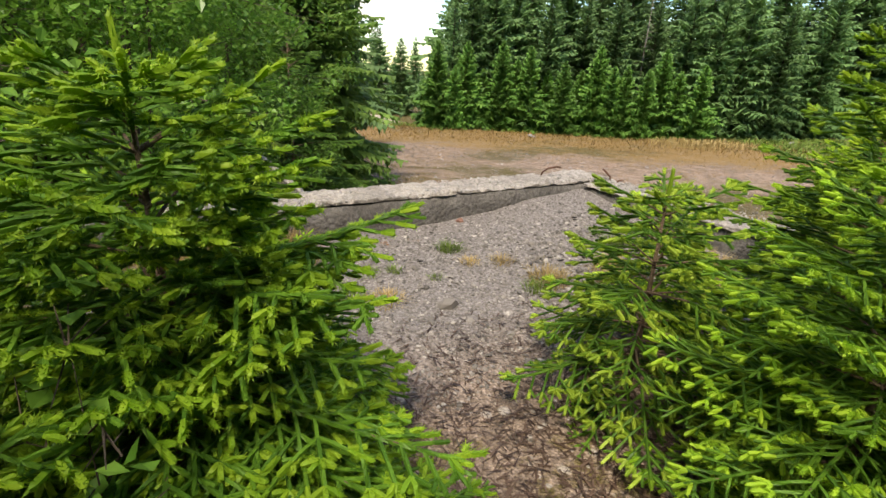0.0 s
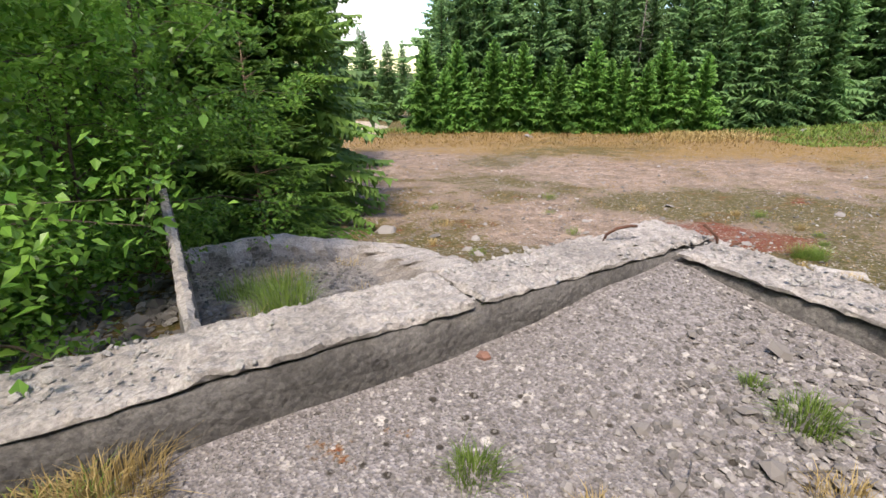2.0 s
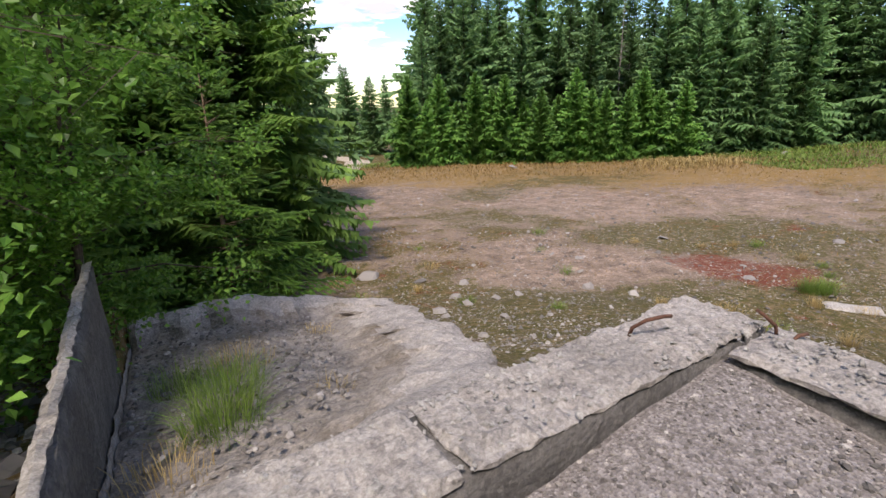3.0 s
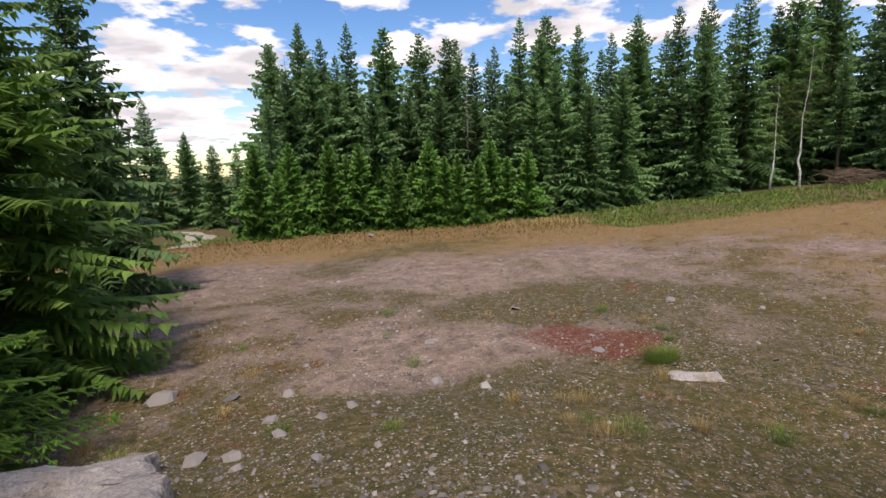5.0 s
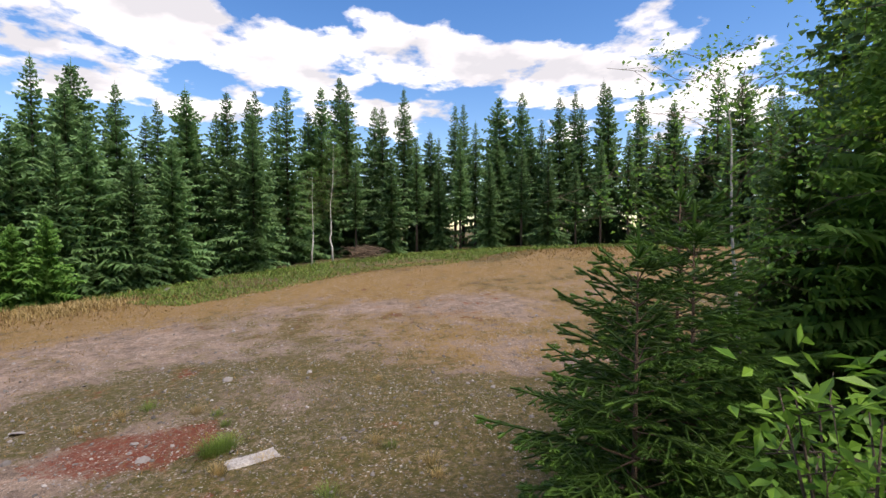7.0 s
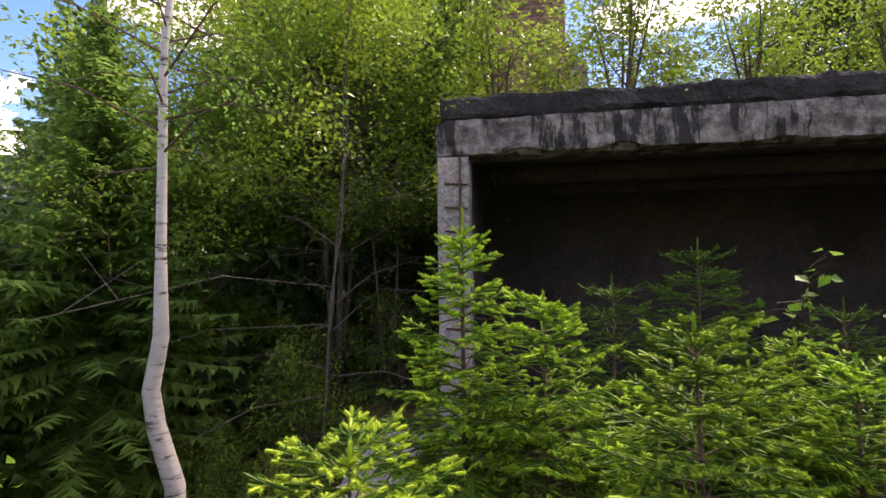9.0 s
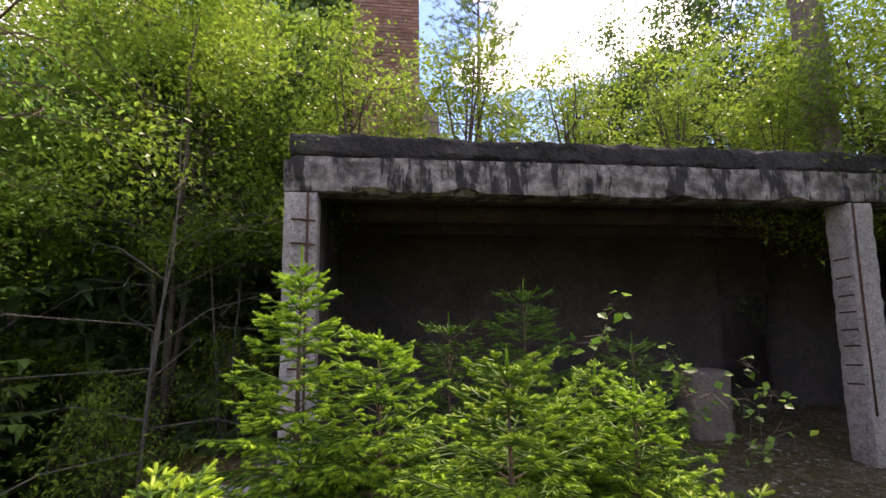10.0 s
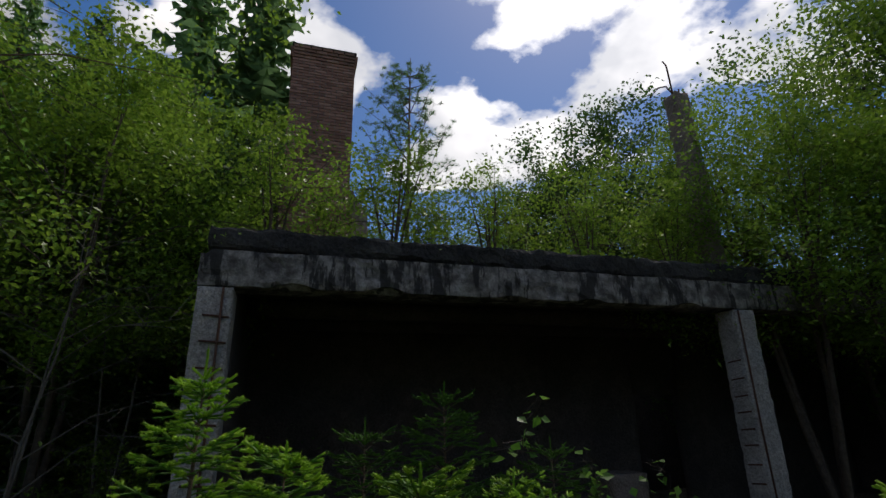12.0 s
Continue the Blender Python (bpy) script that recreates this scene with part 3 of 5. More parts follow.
        for i in range(2):      # weak boughs between the whorls
            bough(z + gap * rng.uniform(.3, .6), rng.uniform(0, 6.28), reach * rng.uniform(.35, .6), 0.6 - 0.5 * k, droop)
        z += gap * rng.uniform(.85, 1.15) * (0.75 + 0.35 * k)
    top = Vector((0, 0, height - leader))
    fresh.add(top, Vector((rng.uniform(-.05, .05), .02, 1)), leader, thick, rng)
    for q in range(4):
        a = q * 1.57 + rng.uniform(-.3, .3)
        fresh.add(top, Vector((math.cos(a), math.sin(a), .9)), leader * .55, thick, rng)
    wood.ob("branchwork", M_TWIG, e)
    old.ob("old_foliage", mats[0] if mats else M_NEEDLE, e, "dark green older needles")
    fresh.ob("new_growth", mats[1] if mats else M_NEEDLE_NEW, e, "bright green new shoots")
    return e


def broadleaf(rng, height, spread, n_leaf, leaf=0.06, material=None, name="willow_tree", stems=1, crown_from=0.25, lean=(0, 0), bark=None, trunk_r=None, wide=0.26, limbs=None, crook=None):
    """A broad-leaved tree: stems, limbs, twigs and single folded leaves in uneven clumps."""
    e = empty(name)
    bark = bark or M_BARK
    tips, wood = [], Soup()
    tr = trunk_r or (0.02 + height * 0.011)
    stem_pts = []
    for sidx in range(stems):
        a = rng.uniform(0, 6.28)
        out = 0 if stems == 1 else rng.uniform(0.25, 0.6) * spread
        pts = []
        for i in range(7):
            t = i / 6
            pts.append(Vector((math.cos(a) * out * t + lean[0] * t + rng.uniform(-.05, .05) * height * .3 * t,
                               math.sin(a) * out * t + lean[1] * t + rng.uniform(-.05, .05) * height * .3 * t, -0.3 + (height * 0.95 + .3) * t)))
        rads = [tr * (1 - 0.93 * i / 6) / (1 if stems == 1 else 1.5) for i in range(7)]
        path = pts
        if crook:      # a bend near the foot
            c3 = Vector((crook[0], crook[1], 0))
            path = [pts[0] - c3 * 1.1, pts[0] - c3 * .9 + Vector((0, 0, 2.0)), pts[0] - c3 * .1 + Vector((0, 0, 2.65)), pts[0] + c3 * .15 + Vector((0, 0, 3.05)), pts[0].lerp(pts[2], .8) - c3 * .1, *pts[2:]]
            rads = [tr * 1.5, tr * 1.3, tr * 1.2, tr * 1.1, tr * 1.0, *rads[2:]]
        v, f = tube(path, rads, 8)
        mesh_ob("trunk", v, f, bark, e, smooth=True)
        stem_pts.append(pts)
    nl = limbs or int(14 + height * 4.0)
    for i in range(nl):
        pts = stem_pts[i % stems]
        t = crown_from + (1 - crown_from) * (i + rng.random()) / nl * 0.98
        k = min(5, int(t * 6)); b = pts[k].lerp(pts[k + 1], t * 6 - k)
        a = i * 2.4 + rng.uniform(-.5, .5)
        prof = math.sin(math.pi * min(1, max(0.05, (t - crown_from) / (1 - crown_from))) ** 0.75) * 0.85 + 0.3
        r = spread * 1.25 * prof * rng.uniform(0.4, 1.2)
        d = Vector((math.cos(a), math.sin(a), rng.uniform(-0.1, 0.6)))
        m1 = b + d * (r * 0.5) + Vector((0, 0, 0.05))
        m2 = b + d * r - Vector((0, 0, 0.12 * r))
        wood.add(*tube([b, m1, m2], [tr * .3 * (1.1 - t), tr * .16 * (1.1 - t) + .002, 0.003], 4))
        for j in range(5):
            u = 0.3 + 0.7 * (j + rng.random()) / 5
            c = b.lerp(m1, u * 2) if u < 0.5 else m1.lerp(m2, u * 2 - 1)
            td = Vector((rng.gauss(0, 1), rng.gauss(0, 1), rng.gauss(0, .7))).normalized() * (0.22 * r + 0.12)
            wood.add(*tube([c, c + td], [0.004, 0.0015], 3))
            tips.append((c, td))
    s = Soup()
    per = max(1, n_leaf // len(tips))
    for c, td in tips:
        cl = rng.uniform(0.35, 1.5)
        for _ in range(int(per * cl)):
            p = c + td * rng.uniform(0.15, 1.15) + Vector((rng.gauss(0, 1), rng.gauss(0, 1), rng.gauss(0, 1))) * (0.05 + 0.06 * spread)
            d = Vector((rng.gauss(0, 1), rng.gauss(0, 1), rng.gauss(-.2, .6))).normalized()
            nrm = (Vector((rng.gauss(0, .6), rng.gauss(0, .6), 1))).normalized()
            sd = d.cross(nrm).normalized() * leaf * wide
            L = d * leaf * rng.uniform(0.7, 1.2)
            dn = Vector((0, 0, -leaf * .12))
            s.add([p, p + L * .45 + sd + nrm * (leaf * .06), p + L + dn, p + L * .45 - sd + nrm * (leaf * .06)], [(0, 2, 1), (0, 3, 2)])
    wood.ob("branchwork", M_TWIG if bark is M_BIRCH else bark, e)
    s.ob("foliage", material or M_LEAF, e)
    return e


# ---- the ground ----
TX, TY = 4.95, 4.80          # outer faces of the two low walls
def sstep(a, b, x):
    t = min(1.0, max(0.0, (x - a) / (b - a)))
    return t * t * (3 - 2 * t)


def clearing(x, y):
    """Height of the lower land: a bank falling from the terrace to a shallow bowl that rises to the wood."""
    r = math.hypot(max(0, x - 4.5), max(0, y - 4.5))
    z = -0.85 - 0.24 * min(r, 9) - 0.038 * max(0, min(r - 9, 30))
    rr = math.hypot(x, y)
    ang = math.degrees(math.atan2(x, y))      # 0 is +y, 90 is +x
    rise = sstep(40, 115, ang) * sstep(14, 60, rr) * 4.2
    z += rise
    z += 0.12 * noise.noise(Vector((x * .12, y * .12, 0))) * sstep(6, 20, rr)
    return z


def slab_edge(y):
    return 2.85 + 0.86 * (min(y, 6.8) - 4.8) + 0.16 * max(0, y - 6.8)


def slab_z(x, y):
    return 0.10 - 0.25 * max(0, x - 2.8) - 0.22 * (y - 4.8)


def ground_z(x, y):
    low = clearing(x, y)
    if 4.6 < y < 15 and x > 1.3:      # rubble heaped under and round the broken slab
        under = 0.42 * sstep(0.1, 0.5, slab_edge(y) - x) * sstep(11.3, 10.9, y)
        low = max(low, slab_z(x, y) - 0.22 - under - 0.22 * max(0, x - slab_edge(y)) - 0.3 * max(0, y - 11.6))
    if 4.6 < y < 12 and -3.5 < x < 1.3:      # heap against the outside of the side wall
        low = max(low, -0.12 - 0.16 * (y - 4.8) - 0.42 * max(0, 0.35 - x))
    # terrace: level inside the walls and on beyond the ruin
    far_x = TX - 0.3 if y > -2.1 else TX - 0.3 + 0.5 * sstep(-2.1, -3.5, y)
    wide_x = 0.2 + 4.0 * sstep(-2.0, -4.5, y)
    inside = 1 - sstep(far_x, far_x + wide_x, x)
    wide_y = 0.2 + 3.0 * sstep(-6, -10, x)
    inside *= 1 - sstep(TY - 0.3, TY - 0.3 + wide_y, y)
    hi = 0.22 * max(0.0, 1 - math.hypot(x - 4.4, (y - 4.25) * 0.9) / 1.9) + 0.03 * noise.noise(Vector((x * 1.3, y * 1.3, 3))) + 0.015 * noise.noise(Vector((x * 4, y * 4, 1)))
    return hi * inside + low * (1 - inside) + (1 - inside) * 0.03 * noise.noise(Vector((x * .9, y * .9, 0)))


def axis_steps(lo, hi, fine_lo, fine_hi, fine, grow=1.13):
    out, x, st = [], fine_lo, fine
    while x < fine_hi:
        out.append(x); x += fine
    st = fine
    while x < hi:
        out.append(x); st *= grow; x += st
    out.append(hi)
    x, st = fine_lo, fine
    while x > lo:
        st *= grow; x -= st; out.insert(0, max(x, lo))
    return out


# patches of the clearing: centre, radius, more or less dry grass, more or less green
PATCHES = [(17.7, 33.9, 6, -.25, -.3), (12.5, 30, 5, -.2, -.3), (21, 19.5, 4, -.25, -.3), (22.5, 22.5, 3.5, -.2, -.3), (29, 16, 3.5, -.3, -.25), (32.5, -1, 4.5, -.4, -.3), (34, 5, 2.5, -.35, -.25),
           (20, 11.5, 4, -.05, .28), (17, 14, 2.5, 0, .25), (14.7, 19.4, 3.5, .05, .2), (14.5, 2.5, 6.5, 0, .75), (24, 6, 4, .1, .25), (26, 27, 5, 0, .22), (40, 22, 6, .25, -.2), (42, 4, 7, .2, -.15),
           (11.5, 13.5, 3, -.2, -.2), (13.5, 11, 2.5, -.15, -.1), (19, 26, 4, -.15, .15), (9.5, 7.5, 4, .1, .4), (17, 6, 2.5, -.2, -.1)]


def build_ground():
    xs = axis_steps(-900, 900, -2, 7, 0.1, 1.055)
    ys = axis_steps(-900, 900, -2.5, 7, 0.1, 1.055)
    verts = [(x, y, ground_z(x, y)) for y in ys for x in xs]
    w = len(xs)
    faces = [(j * w + i, j * w + i + 1, (j + 1) * w + i + 1, (j + 1) * w + i) for j in range(len(ys) - 1) for i in range(w - 1)]
    ob = mesh_ob("ground", verts, faces, M_GROUND, smooth=True)
    ca = ob.data.color_attributes.new("cover", "FLOAT_COLOR", "POINT")
    col = []
    for x, y, z in verts:
        dx, dy = x - 4, y - 4
        rr, ang = math.hypot(dx, dy), math.degrees(math.atan2(dx, dy))
        edge = 46 + 10 * sstep(60, 95, ang)
        red = sstep(1.9, 0.2, math.hypot((x - 15.9) * .9 + (y - 9.4) * .3, ((y - 9.4) - (x - 15.9) * .3) * .55)) * 0.54
        if x < TX and y < TY:
            dry = 0.28 * sstep(1.6, 0.2, x) * sstep(2.4, 3.6, y) + 0.15 * sstep(2.5, 1.5, y)
            green = 0.10 * sstep(1.2, 0.2, x) + 0.18 * sstep(2.6, 1.6, y)
            soil = 0.5 * sstep(2.5, 1.4, y)
        else:
            soil = 0.62
            dry = 0.12 + 0.42 * sstep(edge - 22, edge - 9, rr) + 0.16 * sstep(70, 100, ang) + 0.10 * sstep(16, 7, rr)
            green = 0.13 + 0.16 * sstep(15, 8, rr) + 0.35 * sstep(edge - 2, edge + 3, rr) + 0.45 * sstep(edge - 11, edge - 4, rr) * sstep(60, 68, ang) * sstep(112, 98, ang)
            for px, py, pr, dd, dg in PATCHES:
                k = 0.7 * sstep(pr * 1.4, pr * 0.2, math.hypot(x - px, y - py))
                dry, green = dry + dd * k, green + dg * k
            if ang > 118 or ang < -15:
                dry, green, soil = 0.45, 0.2, 0.8
        col += [dry, green, red, soil]
    ca.data.foreach_set("color", col)
    tagged(ob, "uneven ground of grey gravel, dry grass and moss", "ground", kind="structure")


build_ground()

# ---- low walls of the terrace ----
IN_Y, IN_X, WALL_T, WALL_H = 4.25, 4.41, 0.55, 0.33


def crust(parent, x0, y0, x1, y1, z0, z1, seed, step=0.042, drop=None):
    """A crumbling top layer of a low wall."""
    bm = rough_block(x0, y0, z0, x1, y1, z1, step, 0.010, seed, 0.022)
    for v in bm.verts:
        q = v.co * 7.0
        if v.co.z > (z0 + z1) / 2:
            v.co.z += 0.014 * noise.noise(q) + 0.020 * noise.noise(q * 2.1) + 0.014 * noise.noise(q * 4.3)
            v.co.z -= 0.06 * max(0.0, noise.noise(v.co * 2.3 + Vector((seed, 0, 0))) - 0.2)
        hn = noise.noise_vector(v.co * 9.0)
        v.co.x += 0.009 * hn.x
        v.co.y += 0.010 * hn.y + 0.006 * noise.noise(v.co * 3.0)
        if drop:
            v.co.z += drop(v.co)
    return part("coping", bm, M_CONC, parent, "pale crumbling concrete top layer")


def build_terrace_walls():
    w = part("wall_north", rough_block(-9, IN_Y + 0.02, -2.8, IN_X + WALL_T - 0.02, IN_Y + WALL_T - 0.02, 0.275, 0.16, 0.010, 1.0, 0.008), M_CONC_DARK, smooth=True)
    tagged(w, "low weathered concrete wall with a cracked crumbling top", "wall", kind="structure")
    cuts = [-9, -5.0, -1.2, 2.66]
    for i in range(3):
        crust(w, cuts[i] + (0.0 if i else .01), IN_Y + 0.008, cuts[i + 1] - 0.002, IN_Y + WALL_T - 0.01, 0.28, WALL_H, 3.0 * i, 0.036 if i > 1 else 0.14)
    crust(w, 2.672, IN_Y + 0.012, IN_X + WALL_T, IN_Y + WALL_T + 0.02, 0.28, WALL_H - 0.005, 21.0)
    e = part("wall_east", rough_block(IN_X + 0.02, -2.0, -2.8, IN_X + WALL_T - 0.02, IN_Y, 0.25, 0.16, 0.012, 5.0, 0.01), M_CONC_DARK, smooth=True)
    tagged(e, "low weathered concrete wall with a crumbling top edge", "wall", kind="structure")
    for i, (a, b) in enumerate(((1.9, IN_Y - 0.01), (-0.2, 1.88), (-2.0, -0.22))):
        crust(e, IN_X - 0.01, a, IN_X + WALL_T, b, 0.255, WALL_H - 0.025, 40.0 + 5 * i, 0.06)
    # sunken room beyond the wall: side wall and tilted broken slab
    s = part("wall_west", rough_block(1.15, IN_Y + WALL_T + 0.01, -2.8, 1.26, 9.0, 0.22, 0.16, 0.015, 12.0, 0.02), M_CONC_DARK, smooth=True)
    for v in s.data.vertices:
        v.co.z -= max(0, v.co.y - 5.2) * 0.01 if v.co.z > -1 else 0
    tagged(s, "concrete side wall of a sunken room, overgrown", "wall", kind="structure")
    crust(s, 1.15, IN_Y + WALL_T + 0.02, 1.255, 9.0, 0.225, 0.27, 60.0, 0.06, lambda p: -max(0, p.y - 5.2) * 0.01)
    bed = {}
    bm = rough_block(1.28, IN_Y + WALL_T + 0.01, -0.5, 4.4, 12.9, 0.0, 0.075, 0.02, 9.0, 0.03)
    bm.verts.index_update()
    for v in bm.verts:
        x, y = v.co.x, v.co.y
        edge = slab_edge(y) + 0.30 * noise.noise(Vector((y * 1.1, 0, 4))) + 0.22 * noise.noise(Vector((y * 3.1, 2, 4))) + 0.08 * noise.noise(Vector((y * 9, 2, 4)))
        far = 11.4 + 0.5 * noise.noise(Vector((x * 1.3, 7, 0))) + 0.3 * noise.noise(Vector((x * 4.1, 7, 0)))
        v.co.x = 1.28 + (x - 1.28) * (edge - 1.28) / 3.12
        v.co.y = 4.81 + (y - 4.81) * (far - 4.81) / 8.09
        if v.co.z > -0.25:
            pit = sstep(0.35, 1.5, edge - v.co.x) * sstep(0.02, 0.7, v.co.y - 4.81) * sstep(0.25, 0.9, far - v.co.y)
            v.co.z += 0.035 * noise.noise(v.co * 5) + 0.05 * noise.noise(v.co * 1.9) + 0.02 * noise.noise(v.co * 11)
            v.co.z -= 0.36 * pit
            bed[v.index] = pit
        v.co.z += slab_z(v.co.x, v.co.y)
    for f in bm.faces:      # loose gravel lies in the hollow
        f.material_index = int(min(bed.get(v.index, 0) for v in f.verts) + 0.25 * noise.noise(f.calc_center_median() * 2.5) > 0.42)
    slab = part("broken_slab", bm, M_CONC)
    slab.data.materials.append(M_HOLLOW)
    tagged(slab, "tilted broken concrete slab with a ragged pale rim", "slab", kind="structure")


build_terrace_walls()


def bent_bar(points, r=0.012, name="rebar_hook", label="rusty bent reinforcing bar sticking out of the wall top"):
    v, f = tube([Vector(p) for p in points], [r] * len(points), 7)
    return tagged(mesh_ob(name, v, f, M_RUST, smooth=True), label, "rebar")


bent_bar([(4.10, 4.66, 0.28), (4.11, 4.64, 0.37), (4.15, 4.58, 0.43), (4.24, 4.53, 0.45), (4.30, 4.52, 0.44)])
bent_bar([(4.83, 4.16, 0.26), (4.82, 4.18, 0.36), (4.79, 4.24, 0.42), (4.78, 4.28, 0.44)])
bent_bar([(4.80, 4.10, 0.27), (4.86, 4.07, 0.33), (4.92, 4.05, 0.33)])

# ---- the ruin ----
RY, RX1, RZ = -2.0, 4.36, 3.25    # front face, end, underside of the beam


def column(x0, seed, ties, bar_at):
    e = part("column", rough_block(x0, RY - 0.36, -0.3, x0 + 0.36, RY - 0.01, RZ - 0.004, 0.045, 0.009, seed, 0.016), M_COLUMN)
    tagged(e, "grey concrete column with exposed rusty reinforcement", "column", kind="structure")
    xb, yb = bar_at
    if xb is not None:
        v, f = tube([Vector((xb, yb, 0.6)), Vector((xb + .006, yb, 1.6)), Vector((xb, yb + .004, RZ - .02))], [0.013] * 3, 7)
        mesh_ob("reinforcing_bar", v, f, M_RUST, e, "rust-brown vertical bar", True)
    for z, a, b in ties:
        v, f = tube([Vector(a) + Vector((0, 0, z)), (Vector(a) + Vector(b)) / 2 + Vector((0, 0, z + .012)), Vector(b) + Vector((0, 0, z + .02))], [0.011] * 3, 6)
        mesh_ob("tie", v, f, M_RUST, e, "rusty stirrup", True)
    return e


def build_ruin():
    bm = rough_block(-9, RY - 0.42, RZ, RX1, RY, RZ + 0.40, 0.06, 0.010, 3.0, 0.014, 230)
    for v in bm.verts:      # spalled lower edge and knocked corner
        if v.co.z < RZ + 0.1 and v.co.y > RY - 0.1:
            v.co.z += 0.10 * max(0.0, noise.noise(Vector((v.co.x * 1.9, 5, 1))) - 0.05)
        if v.co.x > RX1 - 0.10 and v.co.z > RZ + 0.3:
            v.co.z -= 0.05
        if v.co.y > RY - 0.05 and v.co.x > -4:      # flaked patches on the face
            v.co.y -= 0.022 * (noise.noise(Vector((v.co.x * 2.2, 3, v.co.z * 3.5))) > 0.15) + 0.008 * noise.noise(v.co * 9)
    tagged(part("beam", bm, M_BEAM), "stained concrete beam with black streaks and spalled edge", "beam", kind="structure")
    bm = rough_block(-9, RY - 3.7, RZ + 0.404, RX1 - 0.1, RY - 0.62, RZ + 0.60, 0.3, 0.04, 4.2, 0.03)
    tagged(part("roof_top", bm, M_BLACK), "flat mossy roof of the ruin", "roof", kind="structure")
    bm = rough_block(-9, RY - 0.60, RZ + 0.404, RX1 - 0.03, RY - 0.06, RZ + 0.68, 0.06, 0.035, 4.0, 0.03, 230)
    for v in bm.verts:
        v.co += noise.noise_vector(v.co * 8) * 0.018
    tagged(part("roof_slab", bm, M_BLACK), "blackened mossy concrete roof slab edge", "roof", kind="structure")
    # ceiling, beams and room walls carry the indoor shade in their colour
    tagged(part("ceiling", rough_block(-9, RY - 3.7, RZ + 0.20, RX1 - 0.06, RY - 0.43, RZ + 0.40, 0.3, 0.015, 4.5, 0.02), M_INTERIOR, smooth=True), "shaded concrete ceiling of the ruin", "ceiling", kind="structure")
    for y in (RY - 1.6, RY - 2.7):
        tagged(part("ceiling_beam", rough_block(-9, y - 0.12, RZ - 0.05, RX1 - 0.4, y + 0.12, RZ + 0.196, 0.2, 0.01, y, 0.02), M_INTERIOR, smooth=True), "shaded concrete ceiling beam", "beam", kind="structure")
    x0 = RX1 - 0.37
    column(x0, 7.0, [(z, (x0 + 0.02, RY + .006, 0), (x0 + 0.27, RY + .006, 0)) for z in (1.35, 1.6, 1.88, 2.13, 2.4, 2.66, 2.92)], (x0 + 0.10, RY + 0.004))
    column(-2.97, 8.0, [(z, (-2.607, RY - 0.28, 0), (-2.604, RY - 0.06, 0)) for z in (0.95, 1.18, 1.42, 1.62, 1.84, 2.05, 2.28, 2.52)], (-2.66, RY + 0.004))
    tagged(part("wall_back", rough_block(-3.3, RY - 3.6, -0.3, RX1 - 0.1, RY - 3.35, RZ + 0.196, 0.15, 0.012, 2.0, 0.02), M_INTERIOR, smooth=True), "shaded brown-grey back wall of the ruin", "wall", kind="structure")
    tagged(part("wall_back_end", rough_block(-9, RY - 3.6, -0.3, -4.4, RY - 3.35, RZ + 0.196, 0.3, 0.012, 2.2, 0.02), M_INTERIOR, smooth=True), "shaded back wall beyond a doorway", "wall", kind="structure")
    tagged(part("door_lintel", rough_block(-4.4, RY - 3.6, 2.15, -3.3, RY - 3.35, RZ + 0.196, 0.2, 0.012, 2.4, 0.02), M_INTERIOR, smooth=True), "shaded wall above a doorway", "wall", kind="structure")
    tagged(part("wall_side", rough_block(RX1 - 0.36, RY - 3.34, -0.3, RX1 - 0.12, RY - 0.4, RZ + 0.196, 0.2, 0.012, 2.5, 0.02), M_INTERIOR, smooth=True), "dark side wall of the ruin", "wall", kind="structure")
    tagged(part("wall_end", rough_block(-9.2, RY - 5.6, -0.3, -9, RY, RZ + 0.6, 0.4, 0.01, 2.6, 0.02), M_INTERIOR, smooth=True), "far end wall of the ruin", "wall", kind="structure")
    tagged(part("wall_rear", rough_block(-9, RY - 5.6, -0.3, -2.0, RY - 5.4, RZ + 0.3, 0.4, 0.01, 2.7, 0.02), M_INTERIOR, smooth=True), "dark rear wall behind the doorway", "wall", kind="structure")
    tagged(part("concrete_block", rough_block(-1.92, RY - 1.9, -0.05, -1.25, RY - 1.45, 1.0, 0.08, 0.012, 11.0, 0.03), M_MORTAR, smooth=True), "upright grey concrete block standing inside the ruin", "block")
    # column of the vanished upper storey, with bars at its head
    c = empty("upper_column", pose(-3.3, -2.85, RZ + 0.5, 0, 1.5, 0))
    tagged(c, "leaning concrete column stump with bent bars on the roof", "column")
    part("shaft", rough_block(-0.17, -0.17, -0.1, 0.17, 0.17, 3.75, 0.09, 0.012, 17.0, 0.03), M_MORTAR, c, smooth=True)
    for pts in ([(0.1, 0.05, 3.7), (0.1, 0.05, 4.05), (0.13, 0.07, 4.35), (0.18, 0.05, 4.45)], [(0.15, 0.1, 3.7), (0.3, 0.12, 3.82), (0.5, 0.14, 3.74), (0.72, 0.14, 3.5)],
                [(-0.1, 0.0, 3.7), (-0.1, 0.02, 3.9)]):
        v, f = tube([Vector(p) for p in pts], [0.016] * len(pts), 6)
        mesh_ob("bar", v, f, M_RUST, c, "rusty bent bar", True)


build_ruin()


